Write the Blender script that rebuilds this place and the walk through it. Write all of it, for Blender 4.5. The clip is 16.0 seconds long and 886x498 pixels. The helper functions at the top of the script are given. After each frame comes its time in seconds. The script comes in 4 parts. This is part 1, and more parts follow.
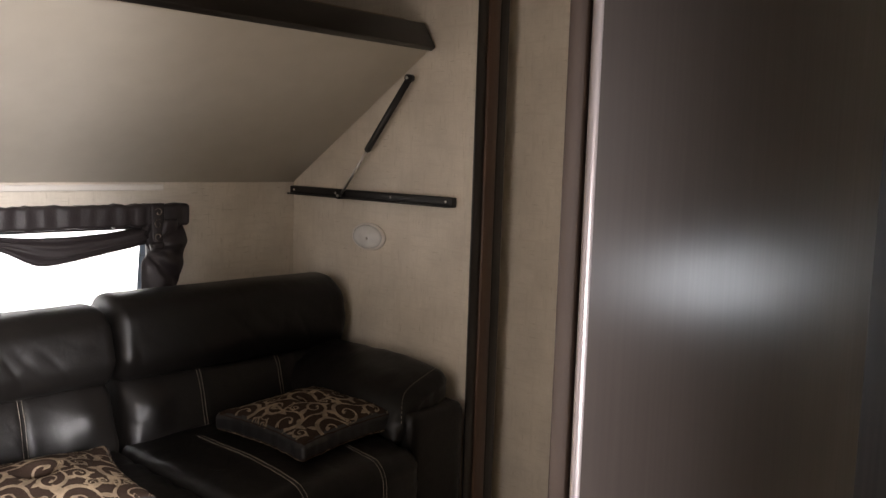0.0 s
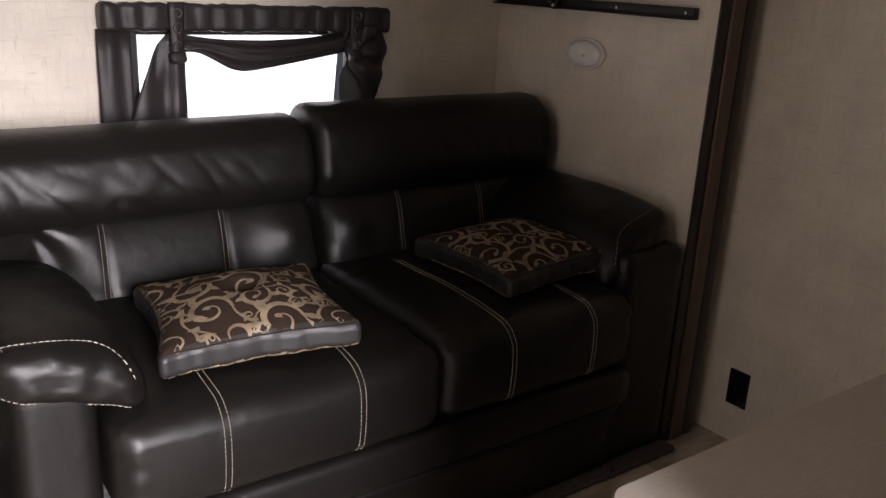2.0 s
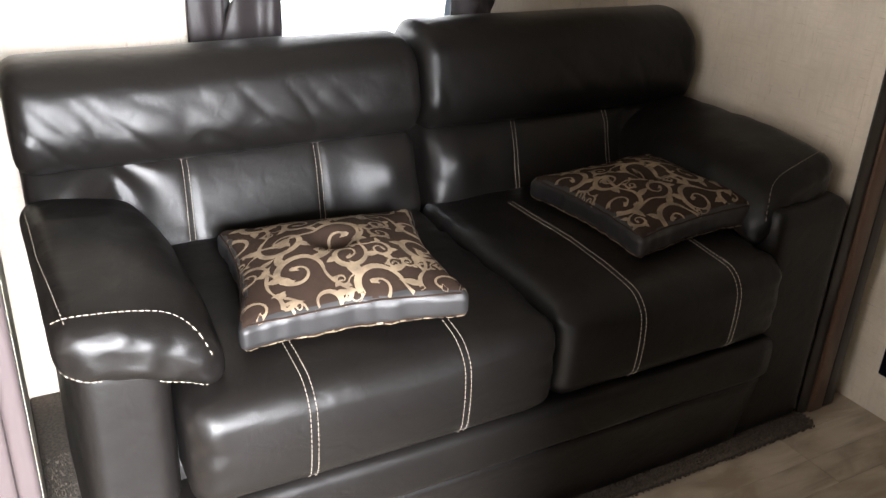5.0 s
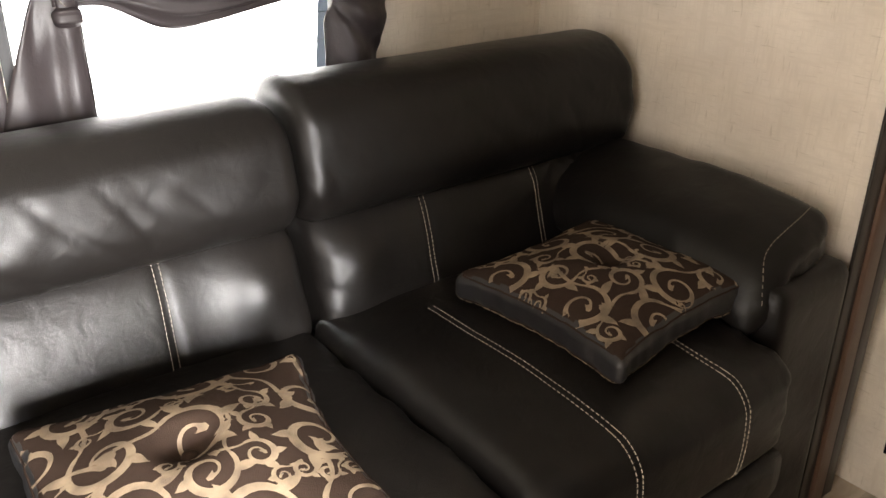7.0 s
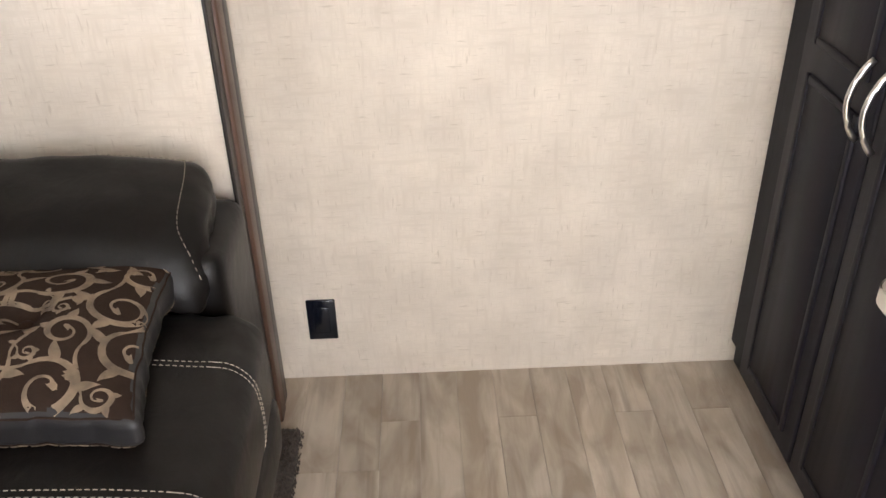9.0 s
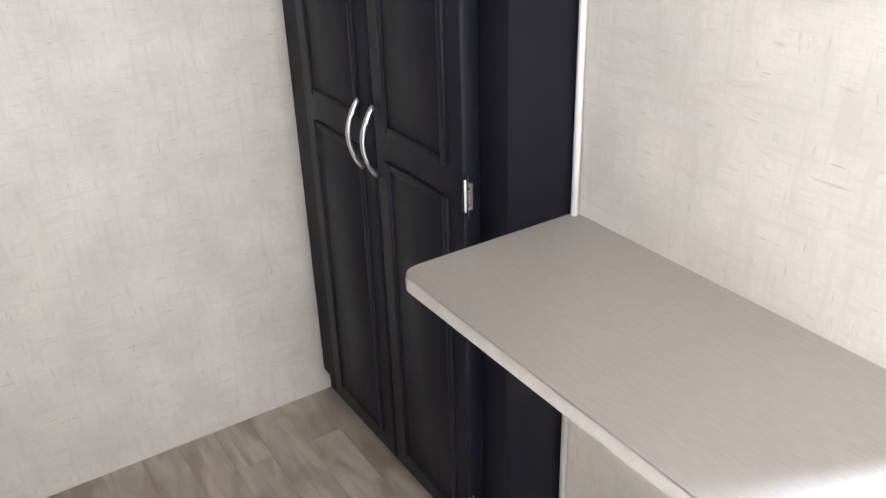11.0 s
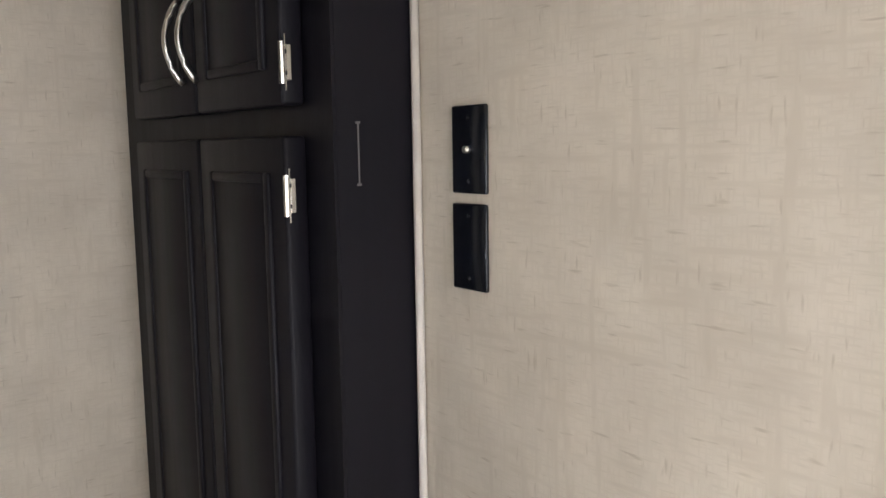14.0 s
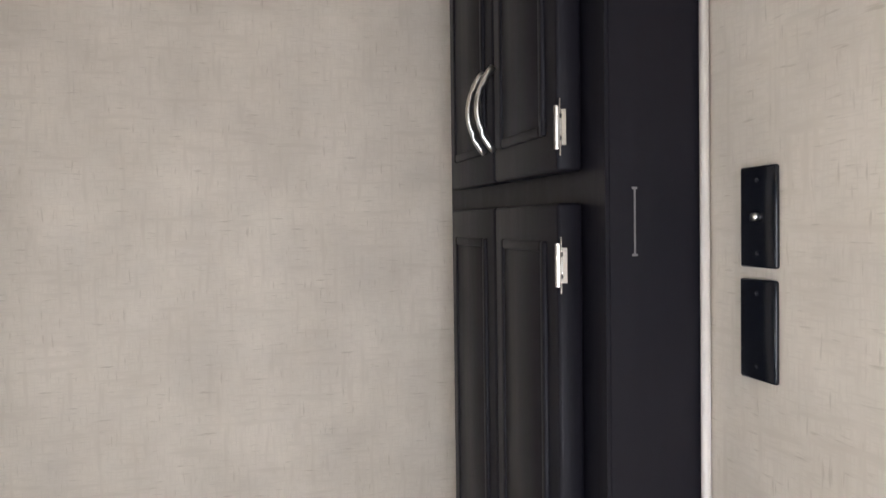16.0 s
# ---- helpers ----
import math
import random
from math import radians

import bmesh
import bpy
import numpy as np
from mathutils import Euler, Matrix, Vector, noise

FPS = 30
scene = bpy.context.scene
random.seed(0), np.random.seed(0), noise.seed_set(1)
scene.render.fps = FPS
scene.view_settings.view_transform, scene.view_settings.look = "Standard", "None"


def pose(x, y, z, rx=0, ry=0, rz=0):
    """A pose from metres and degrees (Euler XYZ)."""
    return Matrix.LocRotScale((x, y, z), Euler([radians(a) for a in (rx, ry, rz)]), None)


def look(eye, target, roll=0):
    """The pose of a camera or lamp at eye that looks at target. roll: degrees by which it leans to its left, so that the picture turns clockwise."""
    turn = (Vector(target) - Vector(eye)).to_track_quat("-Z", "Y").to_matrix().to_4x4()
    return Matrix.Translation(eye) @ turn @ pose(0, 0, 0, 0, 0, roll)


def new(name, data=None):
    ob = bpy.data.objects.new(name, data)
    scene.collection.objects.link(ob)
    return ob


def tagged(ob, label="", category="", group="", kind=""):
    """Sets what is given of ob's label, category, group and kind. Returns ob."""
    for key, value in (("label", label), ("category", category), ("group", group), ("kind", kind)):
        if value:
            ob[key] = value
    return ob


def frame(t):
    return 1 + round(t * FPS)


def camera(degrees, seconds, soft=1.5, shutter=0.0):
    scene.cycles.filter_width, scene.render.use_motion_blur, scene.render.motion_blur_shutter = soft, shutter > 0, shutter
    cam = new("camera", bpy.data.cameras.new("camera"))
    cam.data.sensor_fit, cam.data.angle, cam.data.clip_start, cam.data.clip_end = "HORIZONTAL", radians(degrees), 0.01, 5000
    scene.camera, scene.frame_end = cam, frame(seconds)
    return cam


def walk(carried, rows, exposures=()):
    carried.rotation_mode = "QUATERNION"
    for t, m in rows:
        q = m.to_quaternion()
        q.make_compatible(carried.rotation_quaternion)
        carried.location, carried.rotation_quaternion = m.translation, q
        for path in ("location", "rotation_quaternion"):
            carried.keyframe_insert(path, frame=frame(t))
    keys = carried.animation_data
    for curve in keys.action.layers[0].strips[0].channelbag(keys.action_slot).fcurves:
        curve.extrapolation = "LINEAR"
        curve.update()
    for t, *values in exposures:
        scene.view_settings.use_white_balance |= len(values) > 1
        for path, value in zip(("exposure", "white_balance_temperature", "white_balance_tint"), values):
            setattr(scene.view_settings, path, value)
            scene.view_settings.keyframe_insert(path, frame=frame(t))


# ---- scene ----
cam = camera(54.8, 16.0)
EXPOSURES = [(0.0, -1.22, 7150, 20), (1.0, -1.5, 7000, 20), (1.5, -1.7, 6850, 20), (2.0, -1.95, 7050, 25), (2.4, -1.9, 7050, 25), (2.8, -0.25, 6550, 21), (3.2, 0.1, 6550, 22),
             (5.5, -0.45, 6750, 14), (6.0, -0.17, 6900, 15), (7.0, 0.2, 7250, 16), (8.0, 0.7, 6900, 16), (8.5, 1.0, 6300, 15), (9.0, 1.03, 6150, 16), (9.5, 1.0, 6050, 17), (10.0, 0.98, 5500, 14), (10.2, 0.98, 5400, 13),
             (12.3, 0.04, 5700, 13), (13.0, -0.1, 5750, 13), (13.5, -0.18, 6050, 13), (14.0, -0.22, 6100, 13), (14.5, -0.16, 6320, 13), (15.0, -0.05, 6200, 13), (15.5, 0.04, 5620, 15), (16.0, 0.07, 5820, 14)]
PATH = [
    (0, (-2.0280, -1.5580, 1.2870), (-0.5620, -0.2150, 1.0680), 1.8),
    (0.5, (-2.0390, -1.5280, 1.2760), (-0.6460, -0.1140, 1.0240), 1.9),
    (1, (-2.0080, -1.4690, 1.2480), (-0.7110, 0.0160, 0.9130), 2.1),
    (1.5, (-1.9680, -1.3600, 1.2170), (-0.7330, 0.1440, 0.7550), 2.7),
    (2, (-1.9520, -1.3030, 1.2120), (-0.8170, 0.2260, 0.6010), 3.0),
    (2.5, (-1.9450, -1.2470, 1.1900), (-0.9060, 0.3090, 0.4840), 3.2),
    (3, (-1.9440, -1.2130, 1.1860), (-0.9700, 0.3530, 0.4120), 3.2),
    (3.2, (-1.9370, -1.2080, 1.1780), (-0.9860, 0.3660, 0.3920), 3.1),
    (5.5, (-1.7830, -1.0070, 1.2420), (-0.8950, 0.5670, 0.3840), 2.7),
    (6, (-1.7250, -0.9180, 1.2330), (-0.8460, 0.6620, 0.3780), 2.5),
    (6.5, (-1.6660, -0.7470, 1.2200), (-0.7390, 0.8100, 0.3740), 1.5),
    (7, (-1.5900, -0.6160, 1.2150), (-0.4780, 0.8210, 0.3800), 0.5),
    (7.5, (-1.4950, -0.4660, 1.2030), (-0.1420, 0.7060, 0.3110), 0.1),
    (8, (-1.4640, -0.3840, 1.2320), (0.0670, 0.4590, 0.2590), -0.3),
    (8.5, (-1.4960, -0.3400, 1.2600), (0.1730, 0.0620, 0.2330), -0.4),
    (9, (-1.5400, -0.3170, 1.2700), (0.1680, -0.3520, 0.2290), -1.6),
    (9.5, (-1.5740, -0.2930, 1.2760), (0.0890, -0.6850, 0.2360), -1.5),
    (10, (-1.6070, -0.3060, 1.2770), (-0.0180, -0.9280, 0.2340), -1.7),
    (10.2, (-1.6180, -0.3130, 1.2730), (-0.0640, -1.0220, 0.2330), -1.7),
    (12.3, (-1.6554, -0.3364, 1.3641), (-0.2103, -1.5437, 0.6875), -1.5),
    (12.5, (-1.6490, -0.3480, 1.3800), (-0.1870, -1.5670, 0.7670), -1.5),
    (13, (-1.6550, -0.3770, 1.4010), (-0.1710, -1.6190, 0.8950), -1.4),
    (13.5, (-1.6510, -0.4370, 1.4340), (-0.1290, -1.6850, 1.0750), -1.3),
    (14.5, (-1.6760, -0.4760, 1.4620), (-0.0480, -1.6290, 1.3240), -1.3),
    (15, (-1.6940, -0.5370, 1.4620), (0.0640, -1.4850, 1.3730), -1.3),
    (15.5, (-1.6870, -0.5680, 1.4380), (0.1660, -1.3200, 1.3930), -0.5),
    (16, (-1.6600, -0.6040, 1.4500), (0.2890, -1.0480, 1.3920), -0.8),
]
walk(cam, [(t, look(eye, target, roll)) for t, eye, target, roll in PATH], EXPOSURES)
from mathutils.bvhtree import BVHTree

# ---------------------------------------------------------------- light
world = bpy.data.worlds.new("sky")
scene.world = world
world.use_nodes = True
_n = world.node_tree.nodes
_bg = _n["Background"]
_sky = _n.new("ShaderNodeTexSky")
_sky.sky_type, _sky.sun_disc = "NISHITA", False
_sky.sun_elevation, _sky.sun_rotation = radians(48), radians(60)
world.node_tree.links.new(_sky.outputs[0], _bg.inputs[0])
_bg.inputs[1].default_value = 0.12
_sun = new("sun", bpy.data.lights.new("sun", "SUN"))
_sun.data.energy, _sun.data.angle, _sun.data.color = 3.0, radians(0.6), (1, 0.95, 0.88)
_sun.matrix_basis = look((6, 6, 9), (0, 0, 0))


def window_light(name, where, toward, width, height, watts, colour=(1, 1, 1)):
    """Daylight that falls in through an opening."""
    lamp = new(name, bpy.data.lights.new(name, "AREA"))
    lamp.data.shape, lamp.data.size, lamp.data.size_y = "RECTANGLE", width, height
    lamp.data.energy, lamp.data.color = watts, colour
    lamp.matrix_basis = look(where, toward)
    return lamp


# side light from an assumed window, added out of view on the left
window_light("daylight_assumed_side", (-2.40, -0.58, 1.06), (0, -0.50, 0.85), 0.76, 1.28, 17.0, (1.0, 0.965, 0.92))
window_light("daylight_slide_window", (-1.01, 0.94, 0.84), (-1.01, 0, 0.7), 0.58, 0.42, 7, (0.95, 0.98, 1.0))
# fill added from behind, narrowed to a beam on the sofa's left side
_sofa_fill = window_light("sofa_fill_beam", (-1.97, -3.2, 1.02), (-1.62, 0.0, 0.12), 0.7, 1.7, 120, (0.89, 0.955, 1.0))
_sofa_fill.data.spread = radians(46)
window_light("daylight_kitchen_window", (0.12, -2.22, 1.02), (-1.3, -1.6, 1.05), 0.66, 0.18, 15, (0.76, 0.90, 1.0))


# ---------------------------------------------------------------- materials
def material(name, colour, rough=0.5, metal=0.0, second=None, scale=8.0, amount=0.5, bump=0.0, bump_scale=200.0,
             stretch=(1, 1, 1), rough_spread=0.0, coat=0.0, gloss=0.5, detail=4.0, random_value=0.0):
    """A surface with a slow and a fine variation of colour, gloss and relief."""
    m = bpy.data.materials.new(name)
    m.use_nodes = True
    nt = m.node_tree
    n, l = nt.nodes, nt.links
    b = n["Principled BSDF"]
    b.inputs["Roughness"].default_value, b.inputs["Metallic"].default_value = rough, metal
    b.inputs["Coat Weight"].default_value, b.inputs["Specular IOR Level"].default_value = coat, gloss
    tc, mp = n.new("ShaderNodeTexCoord"), n.new("ShaderNodeMapping")
    mp.inputs["Scale"].default_value = stretch
    l.new(tc.outputs["Object"], mp.inputs[0])
    tex = n.new("ShaderNodeTexNoise")
    tex.inputs["Scale"].default_value, tex.inputs["Detail"].default_value = scale, detail
    l.new(mp.outputs[0], tex.inputs["Vector"])
    mix = n.new("ShaderNodeMix")
    mix.data_type = "RGBA"
    ramp = n.new("ShaderNodeMapRange")
    ramp.inputs[1].default_value, ramp.inputs[2].default_value = 0.3, 0.7
    ramp.inputs[3].default_value, ramp.inputs[4].default_value = 0.0, amount
    l.new(tex.outputs[0], ramp.inputs[0])
    l.new(ramp.outputs[0], mix.inputs[0])
    mix.inputs[6].default_value = (*colour, 1)
    mix.inputs[7].default_value = (*(second or [c * 0.7 for c in colour]), 1)
    last = mix.outputs[2]
    if random_value:
        info, hsv, spread = n.new("ShaderNodeObjectInfo"), n.new("ShaderNodeHueSaturation"), n.new("ShaderNodeMapRange")
        spread.inputs[3].default_value, spread.inputs[4].default_value = 1 - random_value, 1 + random_value
        l.new(info.outputs["Random"], spread.inputs[0])
        l.new(spread.outputs[0], hsv.inputs["Value"])
        l.new(last, hsv.inputs["Color"])
        last = hsv.outputs[0]
    l.new(last, b.inputs["Base Color"])
    if rough_spread:
        rr = n.new("ShaderNodeMapRange")
        rr.inputs[3].default_value, rr.inputs[4].default_value = rough - rough_spread, rough + rough_spread
        l.new(tex.outputs[0], rr.inputs[0])
        l.new(rr.outputs[0], b.inputs["Roughness"])
    if bump:
        fine, bp = n.new("ShaderNodeTexNoise"), n.new("ShaderNodeBump")
        fine.inputs["Scale"].default_value, fine.inputs["Detail"].default_value = bump_scale, 3
        l.new(mp.outputs[0], fine.inputs["Vector"])
        l.new(fine.outputs[0], bp.inputs["Height"])
        bp.inputs["Strength"].default_value, bp.inputs["Distance"].default_value = bump, 0.002
        l.new(bp.outputs[0], b.inputs["Normal"])
    return m


def linen_vinyl(name, colour, mark):
    """Printed wall vinyl: short crossing threads over a mottled cream ground."""
    m = material(name, colour, 0.55, second=[c * 0.80 for c in colour], scale=7, amount=0.85)
    nt = m.node_tree
    n, l = nt.nodes, nt.links
    b = n["Principled BSDF"]
    base = b.inputs["Base Color"].links[0].from_socket
    tc = n["Texture Coordinate"]
    total = None
    for size, lo, strength in (((22, 22, 190), 0.62, 0.56), ((170, 170, 26), 0.615, 0.48), ((9, 9, 85), 0.53, 0.19), ((80, 80, 10), 0.53, 0.19), ((40, 40, 330), 0.50, 0.14), ((330, 330, 40), 0.50, 0.12)):
        mp, tx, mr = n.new("ShaderNodeMapping"), n.new("ShaderNodeTexNoise"), n.new("ShaderNodeMapRange")
        mp.inputs["Scale"].default_value = size
        tx.inputs["Scale"].default_value, tx.inputs["Detail"].default_value = 1.0, 2.5
        l.new(tc.outputs["Object"], mp.inputs[0])
        l.new(mp.outputs[0], tx.inputs["Vector"])
        l.new(tx.outputs[0], mr.inputs[0])
        mr.inputs[1].default_value, mr.inputs[2].default_value = lo, lo + 0.13
        mr.inputs[3].default_value, mr.inputs[4].default_value = 0, strength
        if total is None:
            total = mr.outputs[0]
        else:
            mx = n.new("ShaderNodeMath")
            mx.operation = "MAXIMUM"
            l.new(total, mx.inputs[0])
            l.new(mr.outputs[0], mx.inputs[1])
            total = mx.outputs[0]
    mix = n.new("ShaderNodeMix")
    mix.data_type = "RGBA"
    l.new(total, mix.inputs[0])
    l.new(base, mix.inputs[6])
    mix.inputs[7].default_value = (*mark, 1)
    l.new(mix.outputs[2], b.inputs["Base Color"])
    bp = n.new("ShaderNodeBump")
    bp.inputs["Strength"].default_value, bp.inputs["Distance"].default_value, bp.invert = 0.25, 0.0006, True
    l.new(total, bp.inputs["Height"])
    l.new(bp.outputs[0], b.inputs["Normal"])
    return m


def leather(name, colour):
    """Soft upholstery leather: fine pores, a shallow crumple and gloss that wanders."""
    m = material(name, colour, 0.38, gloss=0.27, second=[c * 0.65 for c in colour], scale=6, amount=0.8, bump=0.16, bump_scale=620, rough_spread=0.09)
    n, l = m.node_tree.nodes, m.node_tree.links
    b = n["Principled BSDF"]
    fine = b.inputs["Normal"].links[0].from_node
    crumple, bp = n.new("ShaderNodeTexNoise"), n.new("ShaderNodeBump")
    crumple.inputs["Scale"].default_value, crumple.inputs["Detail"].default_value, crumple.inputs["Distortion"].default_value = 26, 3, 0.6
    l.new(n["Texture Coordinate"].outputs["Object"], crumple.inputs["Vector"])
    l.new(crumple.outputs[0], bp.inputs["Height"])
    bp.inputs["Strength"].default_value, bp.inputs["Distance"].default_value = 0.35, 0.004
    l.new(bp.outputs[0], fine.inputs["Normal"])
    return m


def plank_vinyl(name):
    """Whitewashed grey oak print: cloudy patches and drawn-out grain, set anew on each plank."""
    m = bpy.data.materials.new(name)
    m.use_nodes = True
    n, l = m.node_tree.nodes, m.node_tree.links
    b = n["Principled BSDF"]
    b.inputs["Roughness"].default_value = 0.42
    tc, info, off, add = n.new("ShaderNodeTexCoord"), n.new("ShaderNodeObjectInfo"), n.new("ShaderNodeVectorMath"), n.new("ShaderNodeVectorMath")
    off.operation, add.operation = "SCALE", "ADD"
    l.new(info.outputs["Random"], off.inputs[0])
    off.inputs["Scale"].default_value = 37.0
    l.new(tc.outputs["Object"], add.inputs[0])
    l.new(off.outputs[0], add.inputs[1])

    def layer(scale, stretch, detail, lo, hi, bend=0.0):
        mp, tx, mr = n.new("ShaderNodeMapping"), n.new("ShaderNodeTexNoise"), n.new("ShaderNodeMapRange")
        mp.inputs["Scale"].default_value = stretch
        tx.inputs["Scale"].default_value, tx.inputs["Detail"].default_value, tx.inputs["Distortion"].default_value = scale, detail, bend
        mr.inputs[1].default_value, mr.inputs[2].default_value = lo, hi
        l.new(add.outputs[0], mp.inputs[0])
        l.new(mp.outputs[0], tx.inputs["Vector"])
        l.new(tx.outputs[0], mr.inputs[0])
        return mr.outputs[0]

    def blend(fac, a, c):
        mix = n.new("ShaderNodeMix")
        mix.data_type = "RGBA"
        l.new(fac, mix.inputs[0])
        for k, v in ((6, a), (7, c)):
            if isinstance(v, tuple):
                mix.inputs[k].default_value = (*v, 1)
            else:
                l.new(v, mix.inputs[k])
        return mix.outputs[2]
    cloud = blend(layer(6.5, (0.9, 2.4, 1), 4, 0.36, 0.64, 0.6), (0.330, 0.268, 0.200), (0.535, 0.468, 0.380))
    grain = blend(layer(5, (0.5, 8, 1), 4, 0.52, 0.86, 0.25), cloud, (0.23, 0.185, 0.140))
    hsv, spread = n.new("ShaderNodeHueSaturation"), n.new("ShaderNodeMapRange")
    spread.inputs[3].default_value, spread.inputs[4].default_value = 0.89, 1.08
    l.new(info.outputs["Random"], spread.inputs[0])
    l.new(spread.outputs[0], hsv.inputs["Value"])
    l.new(grain, hsv.inputs["Color"])
    l.new(hsv.outputs[0], b.inputs["Base Color"])
    bp = n.new("ShaderNodeBump")
    bp.inputs["Strength"].default_value, bp.inputs["Distance"].default_value = 0.2, 0.001
    l.new(layer(60, (0.3, 3, 1), 3, 0.2, 0.8), bp.inputs["Height"])
    l.new(bp.outputs[0], b.inputs["Normal"])
    return m


WALL = linen_vinyl("cream_wall_vinyl", (0.735, 0.665, 0.566), (0.40, 0.335, 0.255))
CEIL = material("white_ceiling_panel", (0.62, 0.575, 0.50), 0.45, second=(0.55, 0.51, 0.44), scale=14, bump=0.1, bump_scale=90)
ESPRESSO = material("espresso_cabinet_foil", (0.0078, 0.0071, 0.0112), 0.48, gloss=0.21, second=(0.0054, 0.0049, 0.0080), scale=3, stretch=(14, 14, 0.6),
                    bump=0.12, bump_scale=60, rough_spread=0.08)
DOORWOOD = material("dark_door_laminate", (0.029, 0.023, 0.021), 0.31, gloss=0.22, second=(0.017, 0.0132, 0.012), scale=5, stretch=(26, 26, 0.7), rough_spread=0.03)
# the door's upright grain draws its gloss out sideways
_tangent, _surface = DOORWOOD.node_tree.nodes.new("ShaderNodeTangent"), DOORWOOD.node_tree.nodes["Principled BSDF"]
_tangent.direction_type, _tangent.axis = "RADIAL", "Z"
DOORWOOD.node_tree.links.new(_tangent.outputs[0], _surface.inputs["Tangent"])
_surface.inputs["Anisotropic"].default_value = 0.75
TRIMBROWN = material("brown_trim_foil", (0.105, 0.058, 0.038), 0.4, second=(0.07, 0.036, 0.024), scale=5, stretch=(20, 20, 0.8), bump=0.1, bump_scale=60)
JAMBBROWN = material("dark_reddish_jamb", (0.045, 0.027, 0.021), 0.45, second=(0.03, 0.018, 0.014), scale=5, stretch=(20, 20, 0.8), bump=0.1, bump_scale=60)
# the brown trim again, with the mauve wash of strong light in its colour
TRIMLIT = material("brown_trim_in_bright_light", (0.080, 0.062, 0.063), 0.5, gloss=0.3, second=(0.065, 0.05, 0.05), scale=5, stretch=(20, 20, 0.8), bump=0.1, bump_scale=60)
TRIMDARK = material("dark_brown_trim", (0.018, 0.014, 0.012), 0.35, scale=6, bump=0.1)
LEATHER = leather("black_brown_leather", (0.0078, 0.0066, 0.0060))
LEATHERLIGHT = material("grey_leather_band", (0.020, 0.019, 0.0195), 0.45, gloss=0.4, scale=9, bump=0.14, bump_scale=500, rough_spread=0.08)
THREAD = material("cream_thread", (0.30, 0.262, 0.21), 0.7, scale=300, bump=0.3, bump_scale=900)
BROWNCLOTH = material("brown_woven_cloth", (0.036, 0.022, 0.016), 0.8, gloss=0.12, second=(0.022, 0.013, 0.010), scale=60, bump=0.6, bump_scale=700)
GOLDCLOTH = material("tan_gold_weave", (0.31, 0.235, 0.157), 0.45, second=(0.10, 0.070, 0.046), scale=38, amount=0.95, bump=0.6, bump_scale=800)
TIEWEAVE = material("dull_tan_weave", (0.15, 0.12, 0.10), 0.7, second=(0.07, 0.055, 0.046), scale=60, bump=0.5, bump_scale=700)
SATIN = material("brown_satin", (0.028, 0.022, 0.023), 0.48, gloss=0.35, second=(0.018, 0.014, 0.014), scale=20, bump=0.3, bump_scale=160)
METALBLACK = material("black_painted_steel", (0.012, 0.012, 0.013), 0.4, scale=20, bump=0.1)
CHROME = material("brushed_nickel", (0.72, 0.70, 0.67), 0.28, 1.0, second=(0.6, 0.58, 0.55), scale=40, bump=0.1, bump_scale=300)
ALU = material("bright_aluminium_edge", (0.27, 0.235, 0.235), 0.4, 0.5, second=(0.20, 0.175, 0.175), scale=30, stretch=(1, 1, 0.1))
BLACKGLOSS = material("black_gloss_plastic", (0.0045, 0.006, 0.011), 0.16, scale=30, rough_spread=0.03)
WHITETRIM = material("white_vinyl_bead", (0.70, 0.66, 0.61), 0.35, scale=25, second=(0.6, 0.56, 0.51))
WHITEPLASTIC = material("frosted_white_plastic", (0.80, 0.80, 0.78), 0.10, gloss=0.8, scale=30)
DESKTOP = material("beige_desk_laminate", (0.46, 0.415, 0.365), 0.38, second=(0.39, 0.35, 0.305), scale=40, stretch=(1, 6, 1), amount=0.6, rough_spread=0.06)
DESKEDGE = material("beige_edge_band", (0.60, 0.54, 0.46), 0.4, scale=30)
CARPET = material("speckled_grey_brown_carpet", (0.13, 0.105, 0.085), 0.95, second=(0.05, 0.04, 0.033), scale=160, amount=1.0, bump=1.0, bump_scale=400)
PLANK = plank_vinyl("grey_oak_vinyl_plank")
JOINT = material("dark_floor_joint", (0.34, 0.29, 0.24), 0.8, scale=30)
BRASS = material("bright_hinge_nickel", (0.78, 0.75, 0.70), 0.25, 1.0, scale=60)
MATTRESS = material("tan_mattress_ticking", (0.33, 0.25, 0.18), 0.8, scale=40, bump=0.4, bump_scale=300)
SIDING = material("white_vinyl_siding", (0.72, 0.76, 0.77), 0.5, second=(0.66, 0.71, 0.73), scale=3, stretch=(0.4, 1, 6))
GRAVEL = material("pale_gravel_lot", (0.34, 0.32, 0.29), 0.9, second=(0.22, 0.21, 0.19), scale=40, bump=0.8, bump_scale=60)
PAPER = material("pale_scuff", (0.16, 0.155, 0.15), 0.5, scale=80)


def glass(name):
    m = bpy.data.materials.new(name)
    m.use_nodes = True
    b = m.node_tree.nodes["Principled BSDF"]
    b.inputs["Transmission Weight"].default_value, b.inputs["Roughness"].default_value = 1.0, 0.02
    b.inputs["IOR"].default_value, b.inputs["Base Color"].default_value = 1.1, (0.95, 0.98, 0.98, 1)
    return m


GLASS = glass("window_glass")


# ---------------------------------------------------------------- building helpers
def thing(name, where=(0, 0, 0), label="", category="", group="", kind=""):
    ob = new(name)
    ob.empty_display_size = 0.05
    ob.location = where
    return tagged(ob, label, category, group, kind)


def base_of(ob):
    while ob.parent:
        ob = ob.parent
    return ob.location.copy()


